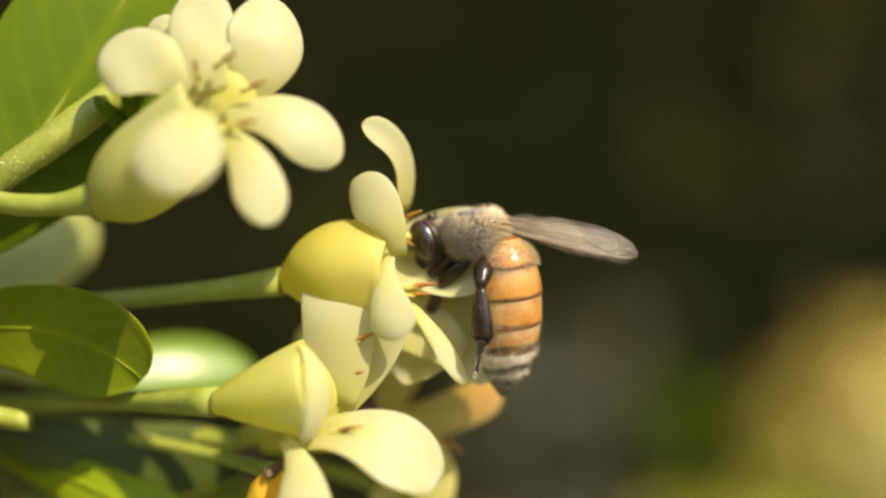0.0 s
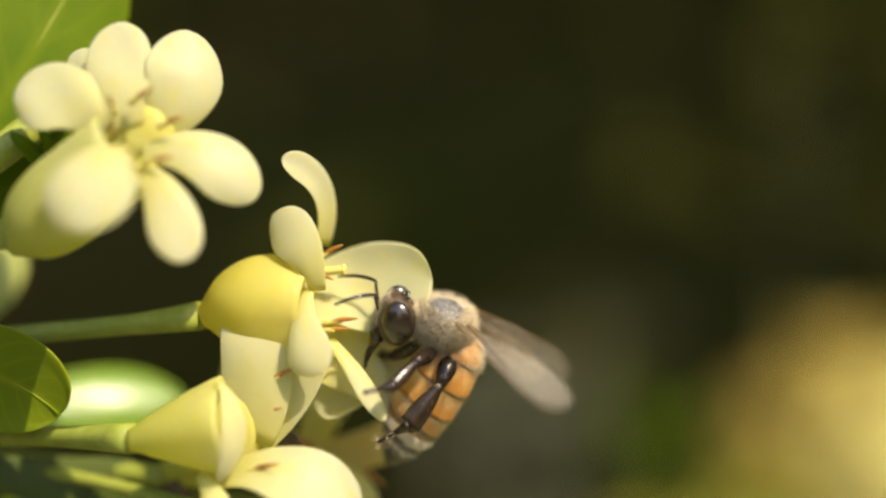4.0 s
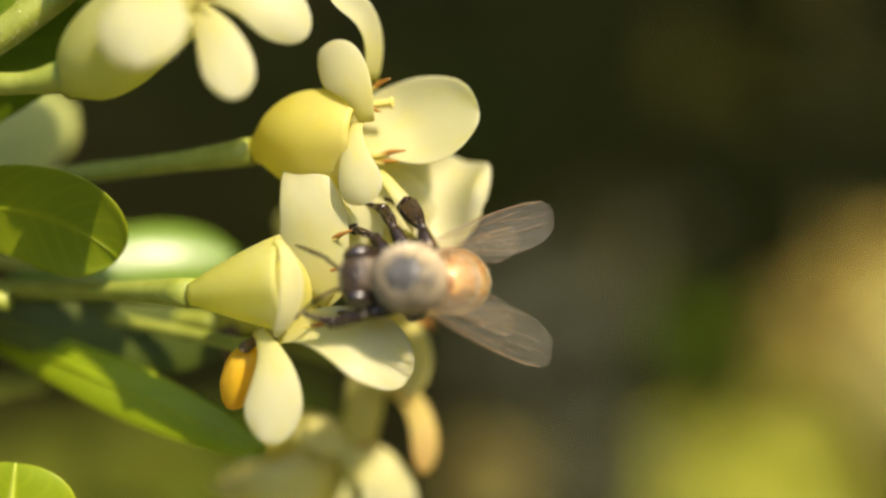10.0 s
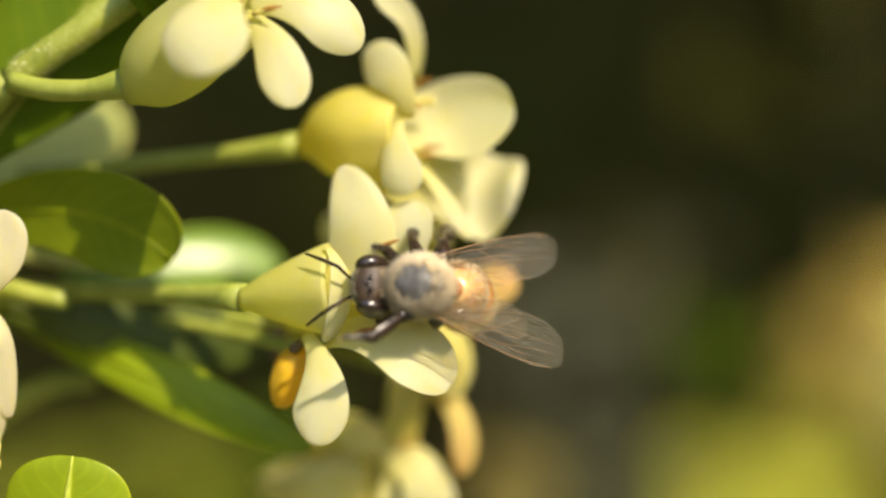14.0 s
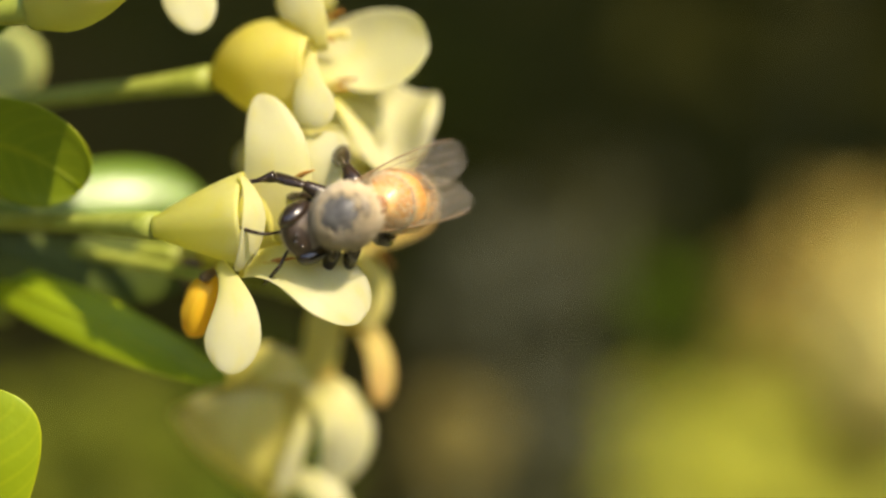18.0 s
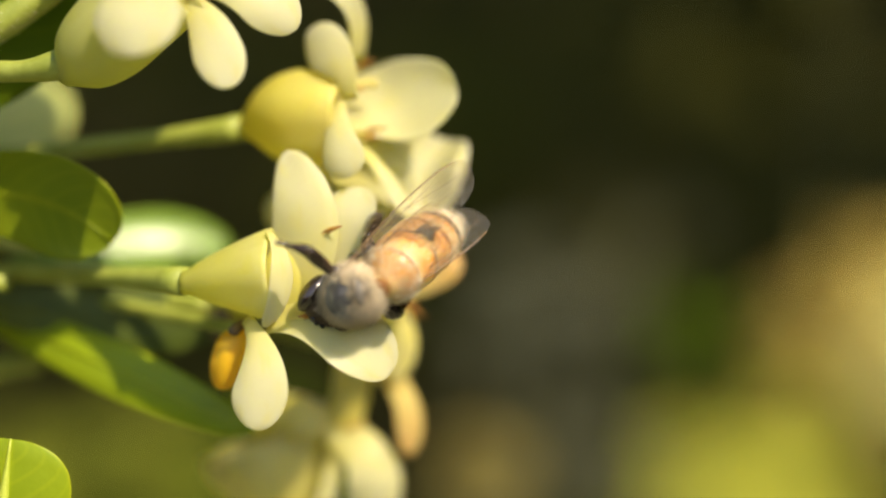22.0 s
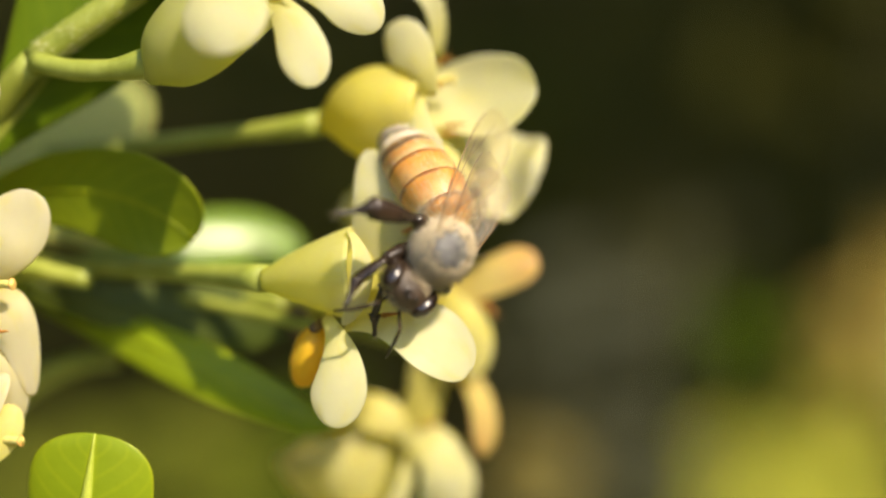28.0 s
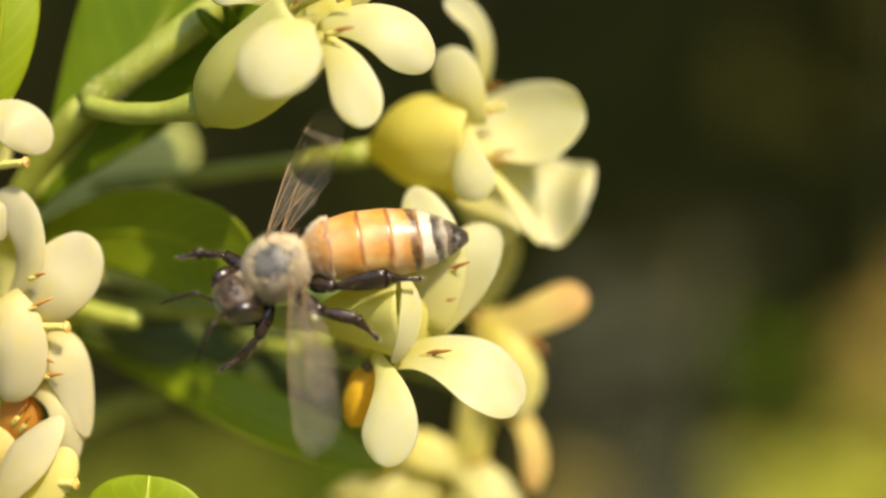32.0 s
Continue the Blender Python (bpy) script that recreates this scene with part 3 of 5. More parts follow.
flower("fading_blossom", "fading yellow blossom with a pinkish petal tip", (-11.33, 66.45, -10.43),
    ([(-11.02, 66.45, -10.43), (-8.37, 67.49, -9.82), (-5.28, 68.01, -9.10)], [0.6, 1.2, 1.6, 1.9]),
    ([(-30.45, 72.38, -9.53), (-22.57, 70.82, -10.15), (-15.31, 67.70, -10.16), (-10.71, 66.45, -10.53)], [0.45, 0.5, 0.55, 0.6]),
    [
        ([(-3.27, 67.49, -10.02), (-0.97, 67.07, -9.51), (0.98, 66.86, -8.85), (3.30, 67.07, -7.81)], 2.3, (0, -1, 0.4), PINK, dict(claw=0.8, cup=0.3, belly=0.75, blunt=3, wave=0.2)),
        ([(-2.61, 67.49, -9.69), (-0.96, 66.45, -10.27), (-0.00, 66.24, -11.86), (-0.51, 66.66, -14.83)], 2.5, (0.2, -1, 0.1), YELLOW, dict(claw=0.6, cup=0.35)),
        ([(-3.29, 68.01, -9.40), (-2.64, 68.53, -7.47), (-1.81, 68.53, -5.83), (-0.98, 68.53, -4.19)], 2.6, (0, -1, 0.2), YELLOW, dict(claw=0.6, cup=0.2)),
        ([(-4.58, 67.70, -8.73), (-5.90, 68.11, -6.45), (-6.89, 68.32, -5.14), (-7.88, 68.53, -4.48)], 2.2, (0, -1, 0.2), YELLOW, dict(claw=0.6, cup=0.2)),
    ],
    [((-2.61, 67.49, -9.37), (-3.52, 66.45, -8.71), 0.3), ((-0.66, 67.49, -10.03), (0.71, 66.66, -10.87), 0.2)],
    [], [([(-10.55, 65.41, -10.72), (-10.03, 64.99, -11.56), (-9.30, 65.20, -12.50)], 1.6, (0, -1, 0.2)), ([(-5.18, 64.78, -8.76), (-4.52, 63.95, -7.93), (-3.63, 63.95, -8.13), (-3.48, 64.58, -8.72)], 0.9, (0, -1, 0.3))])

flower("hanging_blossom", "pale yellow blossom hanging low behind the others", (-6.01, 70.60, -26.01),
    ([(-6.01, 70.60, -26.16), (-7.27, 71.20, -22.71), (-8.74, 71.40, -19.17)], [0.5, 1.7, 2.7, 3.4, 3.6]),
    ([(-9.44, 76.00, -45.44), (-7.91, 74.00, -36.41), (-6.44, 71.50, -29.58), (-6.01, 70.60, -26.16)], [0.7, 0.6, 0.55, 0.6]),
    [
        ([(-4.33, 68.40, -18.15), (-1.55, 67.00, -18.45), (-0.52, 66.80, -21.50), (-3.11, 68.00, -24.38)], 3.1, (0.35, -1, 0.35), CREAM, dict(claw=0.6, cup=0.4, belly=0.55, wave=0.2)),
        ([(-5.52, 68.60, -24.87), (-4.31, 67.60, -23.11), (-2.39, 67.20, -24.36), (-1.65, 67.60, -26.77)], 1.7, (0.2, -1, 0.4), CREAM, dict(claw=0.7, cup=0.3)),
        ([(-8.89, 68.60, -18.59), (-7.98, 67.60, -16.35), (-5.95, 67.60, -16.23), (-4.01, 68.40, -18.32)], 2.3, (0.1, -1, 0.5), YELLOW, dict(claw=0.6, cup=0.35)),
        ([(-3.77, 68.20, -19.29), (-4.13, 67.40, -20.78), (-4.94, 67.40, -22.78), (-5.78, 68.20, -25.09)], 1.1, (0.4, -1, 0.3), CREAM, dict(claw=0.8, cup=-0.3, belly=0.6)),
        ([(-3.58, 68.60, -19.38), (-3.51, 68.20, -16.61), (-2.65, 67.90, -14.74), (-3.05, 67.80, -12.91)], 2.2, (0, -1, 0.2), YELLOW, dict(claw=0.8, cup=0.3)),
    ],
    [((-4.05, 68.50, -18.21), (-2.55, 67.50, -17.59), 0.16)], bell_mat=YELLOW)

flower("curled_blossom", "wilting blossom with one curled narrow petal", (-2.36, 68.53, -14.11),
    ([(-2.69, 68.53, -13.62), (-2.20, 68.53, -14.11), (-1.86, 68.32, -14.76)], [0.6, 0.8, 0.9]),
    ([(-8.12, 69.57, -12.21), (-6.11, 69.57, -12.55), (-4.06, 69.05, -13.18), (-2.63, 68.53, -13.72)], [0.4, 0.4, 0.5]),
    [
        ([(-2.18, 68.11, -14.06), (-0.35, 67.49, -14.30), (0.95, 67.28, -16.59), (0.21, 67.70, -19.41)], 1.6, (0.5, -1, 0.4), PINK, dict(claw=0.8, cup=0.4, thick=0.4, belly=0.75)),
        ([(-2.22, 68.94, -14.18), (-3.06, 68.74, -15.50), (-3.74, 68.94, -16.88), (-4.81, 69.36, -18.33)], 1.8, (0, -1, 0.3), YELLOW, dict(claw=0.7, cup=0.4)),
    ])

bud = thing("amber_bud", (-8.58, 60.96, -10.93), "small amber-yellow closed bud with a brown sepal", "flower bud", "blossoms of the shrub")
part("bud_body", ball((-8.78, 60.35, -12.49), (1.0, 0.9, 1.75), Euler((0, radians(18), 0)).to_matrix(), rough=0.12), AMBER, bud)
part("sepal", blade([(-8.04, 60.76, -10.62), (-8.30, 59.74, -10.74), (-8.66, 59.33, -11.09)], 0.6, (0, -1, 0.2), claw=0.8, cup=0.4), SEPAL, bud, "dry brown sepal")
part("pedicel", tube([(-17.78, 67.07, -10.26), (-12.50, 65.03, -10.73), (-9.19, 64.01, -11.58), (-8.40, 60.35, -11.02)], [0.35, 0.35, 0.5]), STALK, bud)

bract = thing("bract", (-16.06, 60.80, 5.67), "small pointed green bract on the downy shoot", "leaf")
part("bract_blade", blade([(-15.68, 61.20, 5.77), (-15.85, 60.00, 6.43), (-16.57, 59.60, 6.81), (-17.04, 59.60, 7.44)], 0.9, (0.1, -1, 0.3), claw=0.7, cup=0.4, belly=0.3, blunt=1.3), LEAF_MID, bract)
part("bract_blade", blade([(-15.12, 61.00, 6.12), (-15.01, 60.00, 6.57), (-15.47, 59.60, 6.94), (-15.71, 59.80, 7.80)], 0.7, (0.1, -1, 0.3), claw=0.7, cup=0.4, belly=0.3, blunt=1.3), LEAF_MID, bract)

# the cluster that comes into view from the side
flower("clustered_blossom", "cream blossom of a dense cluster, with an orange-tipped style", (-29.55, 59.80, 0.27),
    ([(-32.46, 62.70, -0.18), (-30.69, 61.67, 0.95), (-29.21, 61.15, 1.49)], [0.8, 1.8, 2.2]),
    ([(-36.63, 63.80, -3.76), (-33.32, 61.80, -1.36), (-31.41, 60.80, -0.23)], [0.5, 0.5, 0.7]),
    [
        ([(-28.80, 58.90, 1.29), (-26.93, 58.00, 2.39), (-25.29, 58.00, 1.96), (-24.87, 58.70, 0.03)], 2.55, (0.25, -1, 0.45), WARM, dict(claw=0.6, cup=0.3, belly=0.6, wave=0.2)),
        ([(-28.97, 58.90, -1.31), (-28.09, 58.20, -2.74), (-27.51, 58.20, -3.31), (-27.38, 58.90, -4.49)], 2.32, (0.2, -1, 0.2), WARM, dict(claw=0.6, cup=0.2)),
    ], [], [((-28.27, 59.00, -0.61), (-25.29, 57.80, -0.37), 0.24)])
flower("clustered_blossom", "cream blossom of a dense cluster, petals overlapping", (-29.60, 59.80, -5.65),
    ([(-32.51, 62.70, -6.38), (-30.44, 61.67, -6.37), (-28.04, 61.15, -6.68)], [0.8, 2.0, 2.6]),
    ([(-37.95, 63.80, -5.34), (-34.31, 61.80, -6.26), (-31.46, 60.80, -6.26)], [0.5, 0.5, 0.7]),
    [
        ([(-26.95, 59.00, -8.13), (-24.85, 57.90, -5.57), (-25.06, 57.90, -3.29), (-27.45, 59.20, -1.88)], 2.03, (-0.35, -1, 0.25), WARM, dict(claw=0.75, cup=0.4, belly=0.7, blunt=2.6, wave=0.2)),
        ([(-25.95, 59.00, -8.91), (-24.57, 58.20, -7.31), (-23.15, 58.00, -6.14), (-23.25, 59.00, -3.89)], 3.36, (0.25, -1, 0.25), WARM, dict(claw=0.5, cup=0.35, belly=0.66, blunt=2.6, wave=0.25)),
    ], [((-25.25, 57.70, -6.22), (-24.49, 57.40, -5.99), 0.13), ((-25.79, 58.00, -7.94), (-24.35, 57.60, -7.32), 0.13)], [((-25.83, 58.60, -8.75), (-23.25, 57.40, -8.62), 0.26)])
flower("clustered_blossom", "cream blossom of a dense cluster with pointed petal tips", (-29.65, 59.80, -10.69),
    ([(-32.56, 62.70, -11.04), (-30.47, 61.67, -10.65), (-28.38, 61.15, -10.61)], [0.8, 2.0, 2.6]),
    ([(-37.97, 63.80, -6.92), (-34.34, 61.80, -9.94), (-31.50, 60.80, -10.78)], [0.5, 0.5, 0.7]),
    [
        ([(-26.86, 57.80, -7.36), (-25.43, 57.10, -8.50), (-25.47, 57.00, -10.61), (-26.78, 57.90, -12.37)], 2.78, (0.1, -1, 0.2), WARM, dict(claw=0.7, cup=0.45, belly=0.55, wave=0.2)),
        ([(-25.56, 59.20, -9.52), (-23.79, 58.40, -9.40), (-23.21, 58.20, -11.62), (-22.88, 58.80, -14.52)], 2.44, (0.4, -1, 0.15), WARM, dict(claw=0.6, cup=0.35, belly=0.3, blunt=1.25, wave=0.3)),
        ([(-25.82, 59.40, -9.93), (-24.78, 58.90, -11.17), (-24.05, 58.90, -12.33), (-23.61, 59.30, -13.51)], 2.32, (0.3, -1, 0.1), WARM, dict(claw=0.6, cup=0.2, belly=0.5, blunt=1.6)),
    ], [((-25.01, 58.20, -10.29), (-24.28, 57.80, -10.43), 0.13), ((-25.08, 58.20, -11.30), (-23.93, 57.80, -11.08), 0.13)])
flower("clustered_blossom", "yellow half-open blossom at the foot of the cluster", (-29.69, 59.80, -15.72),
    ([(-32.59, 62.70, -15.69), (-30.53, 61.67, -15.53), (-28.43, 61.15, -15.44)], [0.8, 2.0, 2.6]),
    ([(-37.98, 63.80, -8.19), (-34.37, 61.80, -13.01), (-31.54, 60.80, -15.29)], [0.5, 0.5, 0.7]),
    [
        ([(-26.10, 59.00, -11.73), (-23.73, 58.20, -11.63), (-23.02, 58.10, -14.06), (-24.44, 58.90, -16.50)], 1.51, (0.35, -1, 0.3), WARM, dict(claw=0.7, cup=0.4, belly=0.6, wave=0.25)),
        ([(-27.39, 57.40, -17.87), (-25.96, 56.80, -15.84), (-24.72, 56.90, -14.42), (-23.91, 58.00, -13.22)], 2.32, (-0.2, -1, 0.35), WARM, dict(claw=0.7, cup=0.35, belly=0.5, blunt=1.5, wave=0.2)),
        ([(-28.60, 58.40, -14.05), (-27.31, 57.80, -14.06), (-26.49, 57.70, -15.04), (-27.10, 58.40, -17.25)], 1.74, (0, -1, 0.4), PINK, dict(claw=0.6, cup=0.3)),
        ([(-27.25, 57.90, -18.15), (-25.43, 57.40, -17.41), (-23.93, 57.50, -16.54), (-23.80, 58.30, -14.84)], 2.20, (0.2, -1, 0.4), YELLOW, dict(claw=0.6, cup=0.3, belly=0.6)),
    ], [((-26.67, 58.60, -13.83), (-25.83, 58.00, -12.84), 0.1), ((-26.26, 58.60, -14.12), (-25.54, 58.00, -13.35), 0.1)], [((-24.77, 58.20, -16.64), (-22.93, 57.30, -16.51), 0.26)],
    throat=((-26.41, 59.00, -13.49), (1.1, 0.5, 1.3)), throat_mat=RUSTY)

flower("low_blossom", "pale pinkish blossom close below the bright leaf", (-18.47, 52.80, -29.10),
    ([(-18.48, 52.80, -29.37), (-18.24, 52.30, -27.26), (-17.98, 51.80, -25.74)], [0.7, 1.4, 1.7]),
    ([(-20.45, 55.80, -36.99), (-19.03, 54.80, -34.50), (-18.48, 52.80, -29.23)], [0.5, 0.5, 0.7]),
    [
        ([(-18.18, 51.80, -26.27), (-17.85, 50.80, -22.77), (-17.58, 50.80, -20.70), (-17.35, 51.40, -18.65)], 3.0, (0, -1, 0.2), PINK, dict(claw=0.9, cup=0.3, belly=0.2, blunt=1.2)),
        ([(-17.52, 51.80, -26.27), (-15.74, 51.20, -24.99), (-15.20, 51.20, -24.20), (-14.84, 51.80, -23.74)], 2.2, (0.2, -1, 0.2), CREAM, dict(claw=0.6, cup=0.3)),
        ([(-18.31, 51.80, -26.27), (-19.10, 51.20, -25.00), (-19.59, 51.20, -24.21), (-20.31, 51.80, -23.74)], 2.2, (-0.2, -1, 0.2), CREAM, dict(claw=0.6, cup=0.3)),
    ])

# ---- leaves and stems ----
def leaf(label, pts, width, face, mat, name="leaf", rib_mat=None, rib=1.0, **kw):
    ob = thing(name, pts[0], label, "leaf", "leaves of the shrub")
    kw = dict(dict(claw=0.25, cup=0.18, thick=0.3, profile=leaf_width, n=26, m=14, rim=0.5, wave=0.05), **kw)
    part("leaf_blade", blade(pts, width, face, **kw), mat, ob)
    k = rib if width < 8 else 0.8
    line = [V(p) + V(face).normalized() * 0.17 for p in pts]
    part("midrib", tube(line, [0.26 * k, 0.21 * k, 0.13 * k, 0.04], 16, 7), rib_mat or mat, ob, "raised midrib")
    return ob


leaf("glossy green spoon-shaped leaf, thick rim lightened as if sunlit", [(-28.86, 66.00, -5.37), (-23.27, 63.00, -3.33), (-18.59, 61.80, -3.40), (-15.22, 62.20, -6.60)], 5.3, (-0.05, -0.95, -0.2), LEAF, claw=0.4, belly=0.68, blunt=3.0, rim=1.2, cup=-0.16, rib_mat=LEAF_BRIGHT, rib=0.4)
leaf("large bright green leaf behind the open blossom", [(-26.99, 62.60, -2.41), (-22.94, 62.80, 2.16), (-19.26, 63.20, 7.40), (-13.59, 64.50, 18.89)], 10.0, (0.35, -1, 0.1), LEAF_MID, claw=0.12, belly=0.5, rib_mat=STALK)
leaf("pale green leaf, its soft sheen put into the colour", [(-30.76, 68.50, -3.88), (-28.13, 71.50, -1.58), (-25.21, 74.50, 0.49), (-21.78, 77.00, 1.87)], 6.6, (0.36, -0.82, 0.42), LEAF_PALE, claw=0.3, cup=0.15, rib=0.5)
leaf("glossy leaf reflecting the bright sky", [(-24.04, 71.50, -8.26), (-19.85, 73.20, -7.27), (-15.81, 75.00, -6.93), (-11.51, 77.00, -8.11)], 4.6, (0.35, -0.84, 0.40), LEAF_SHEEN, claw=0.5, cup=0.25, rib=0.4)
leaf("narrow arching leaf with a sunlit patch", [(-31.03, 71.00, -9.22), (-22.25, 67.30, -11.30), (-15.35, 63.00, -13.87), (-7.99, 63.20, -17.00)], 3.1, (-0.3, -1, 0.35), LEAF_BRIGHT, claw=0.22, belly=0.5, cup=0.1)
leaf("broad leaf under the stems, shade put into its dark green", [(-25.78, 65.80, -9.29), (-20.44, 66.30, -11.05), (-15.01, 66.80, -12.06), (-10.20, 66.80, -11.13)], 3.9, (0, -1, 0.1), LEAF_DARK, claw=0.5, cup=0.1)
leaf("short bright leaf pointing up, with a pale midrib", [(-21.37, 58.80, -30.04), (-20.39, 57.80, -24.25), (-19.79, 57.60, -19.80), (-19.40, 58.00, -16.24)], 6.3, (0, -1, 0.35), LEAF_BRIGHT, claw=0.3, belly=0.72, cup=0.12, blunt=3.0, rib_mat=RIB, rib=2.8)
leaf("slender pale green leaf, soft light put into the colour", [(-29.71, 69.10, -5.56), (-26.60, 69.10, -5.93), (-23.51, 69.10, -6.29), (-20.26, 69.10, -7.05)], 2.3, (0.3, -0.85, 0.6), LEAF_PALE, claw=0.6, cup=0.1)
leaf("bright green leaf at the edge of the cluster", [(-29.55, 59.80, 0.87), (-27.28, 58.80, 2.50), (-26.35, 58.80, 6.55), (-27.02, 59.80, 12.66)], 3.4, (0.2, -1, 0.2), LEAF_BRIGHT, claw=0.4, cup=0.15)

shrub = thing("shrub", (-75, 110, -905), "woody shrub branch with downy green shoots", "shrub")
NODE = (-23.42, 61.30, 2.72)
part("trunk", tube([(-75, 110, -910), (-85, 100, -500), (-60, 95, -160), (-48, 80, -40)], [9, 7, 5, 3], 30, 14, 1, 0.15), BRANCH, shrub, "brown bark")
part("branch", tube([(-49, 80, -42), (-42, 72, -22), (-28.41, 62.80, -1.07), NODE], [3.0, 1.3, 0.9, 0.75], 24, 12, 1, 0.1), STALK, shrub)
part("shoot", tube([NODE, (-20.18, 60.80, 5.00), (-16.20, 60.80, 7.08), (-14.56, 64.80, 11.46)], [0.75, 0.8, 0.85, 0.7], 20, 12, 1, 0.12), STALK, shrub, "downy green shoot")
part("shoot", tube([(-42, 72, -22), (-29.50, 63.80, -3.83), (-26.18, 63.80, -8.71), (-21.28, 63.30, -8.93)], [1.0, 0.9, 0.7, 0.5], 20, 12, 1, 0.1), STALK, shrub)
part("shoot", tube([(-46, 78, -34), (-36, 68, -25), (-39.87, 64.80, -8.23), (-34.84, 62.80, -6.91)], [1.3, 1.0, 0.7, 0.5], 20, 12, 1, 0.1), STALK, shrub)
part("shoot", tube([(-46, 78, -36), (-30.75, 69.80, -16.98), (-26.52, 69.80, -14.23), (-21.73, 69.80, -14.32)], [1.3, 0.9, 0.8, 0.6], 20, 12, 1, 0.1), STALK, shrub)
part("shoot", tube([(-49, 80, -44), (-40, 68, -50), (-24.24, 60.80, -33.45), (-22.20, 58.80, -26.72)], [1.3, 0.9, 0.7, 0.5], 20, 12, 1, 0.1), STALK, shrub)
part("shoot", tube([(-49, 80, -44), (-40, 82, -56), (-25, 79, -60), (-9.44, 76.00, -45.44)], [1.3, 0.9, 0.8, 0.6], 20, 12, 1, 0.1), STALK, shrub)
down = Shape()
rng = random.Random(4)
for i in range(900):
    s = rng.uniform(0.05, 0.95)
    pts = [NODE, (-20.18, 60.80, 5.00), (-16.20, 60.80, 7.08), (-14.56, 64.80, 11.46)]
    c, t = bezier(pts, s), tangent(pts, s)
    g = rng.uniform(0, 6.283)
    a = t.orthogonal().normalized()
    o = (a * math.cos(g) + t.cross(a) * math.sin(g))
    p = c + o * 0.72
    q = p + o * rng.uniform(0.15, 0.4) + t * rng.uniform(-0.2, 0.3)
    w = t.cross(o) * 0.025
    k = [down.add(p - w), down.add(p + w), down.add(q)]
    down.f.append(tuple(k))
part("down_hair", down, FUZZ, shrub, "silvery hairs", origin=V(*shrub["origin"]))["kind"] = "stuff"

# ---- far foliage, out of focus ----
def far_material(name, low, high, scale):
    m, t, b = material(name)
    t.links.new(mix(t, low, high, ramp(t, grain(t, scale, 3), [(0.4, (0, 0, 0)), (0.62, (1, 1, 1))])), b.inputs["Base Color"])
    b.inputs["Roughness"].default_value = 0.9
    b.inputs["Specular IOR Level"].default_value = 0.03
    return m


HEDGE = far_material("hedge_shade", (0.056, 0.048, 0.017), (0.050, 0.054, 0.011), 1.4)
me = bpy.data.meshes.new("far_hedge")
NX, NZ = 60, 30


def hedge_point(i, j, outer):
    g = radians(-170 + 340 * i / NX)
    z = -0.05 + (1.5 + 2.7 * (1 - smooth(abs(math.degrees(g)), 80, 115))) * j / NZ
    r = 2.6 + 0.35 * noise.noise(V(math.sin(g) * 3, math.cos(g) * 3, z * 1.6)) + 0.1 * noise.noise(V(g * 9, z * 5, 2))
    if outer:
        r += 0.55 * (1 - (j / NZ) ** 6) + 0.12
    return V(math.sin(g) * r, math.cos(g) * r, z)


vs = [tuple(hedge_point(i, j, side)) for side in (0, 1) for j in range(NZ + 1) for i in range(NX + 1)]
W = NX + 1
H = W * (NZ + 1)
fs = [(k + j * W + i, k + j * W + i + 1, k + (j + 1) * W + i + 1, k + (j + 1) * W + i) for k in (0, H) for j in range(NZ) for i in range(NX)]
fs += [(NZ * W + i, NZ * W + i + 1, H + NZ * W + i + 1, H + NZ * W + i) for i in range(NX)]
fs += [(j * W + i, (j + 1) * W + i, H + (j + 1) * W + i, H + j * W + i) for i in (0, NX) for j in range(NZ)]
me.from_pydata(vs, [], fs)
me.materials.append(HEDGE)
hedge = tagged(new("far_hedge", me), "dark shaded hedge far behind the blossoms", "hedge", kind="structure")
foliage, r = Shape(), random.Random(31)
for i in range(11000):
    side = 0 if i % 2 else 1
    u, v = r.uniform(0, NX), r.uniform(0, NZ) if i % 5 else NZ
    c = hedge_point(u, v, side) * 1000
    out = V(c.x, c.y, 0).normalized() * (1 if side else -1)
    c += out * r.uniform(-10, 25)
    d = (V(r.gauss(0, 1), r.gauss(0, 1), r.gauss(0, 1)) + out * 0.3).normalized() * r.uniform(28, 48)
    e = d.cross(out + V(r.gauss(0, 0.4), r.gauss(0, 0.4), 0.4)).normalized() * d.length * 0.4
    foliage.f.append(tuple(foliage.add(c + q) for q in (-d, e - d * 0.2, d, -e - d * 0.2)))
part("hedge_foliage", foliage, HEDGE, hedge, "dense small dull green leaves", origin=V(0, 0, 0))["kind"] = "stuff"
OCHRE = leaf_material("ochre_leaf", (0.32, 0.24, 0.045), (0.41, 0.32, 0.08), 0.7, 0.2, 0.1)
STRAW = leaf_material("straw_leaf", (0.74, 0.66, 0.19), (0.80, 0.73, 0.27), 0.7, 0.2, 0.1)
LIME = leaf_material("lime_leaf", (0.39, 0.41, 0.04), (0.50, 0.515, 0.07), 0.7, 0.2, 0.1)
OLIVE = leaf_material("olive_leaf", (0.15, 0.125, 0.03), (0.21, 0.175, 0.05), 0.7, 0.1, 0.1)
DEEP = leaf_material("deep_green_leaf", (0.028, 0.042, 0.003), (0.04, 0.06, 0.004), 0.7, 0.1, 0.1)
# MOSS and SAGE stand in sunlight; their shade is put into the colour
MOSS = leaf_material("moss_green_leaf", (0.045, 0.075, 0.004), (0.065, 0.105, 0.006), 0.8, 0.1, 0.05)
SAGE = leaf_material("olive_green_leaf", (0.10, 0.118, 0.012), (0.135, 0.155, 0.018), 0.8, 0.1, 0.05)
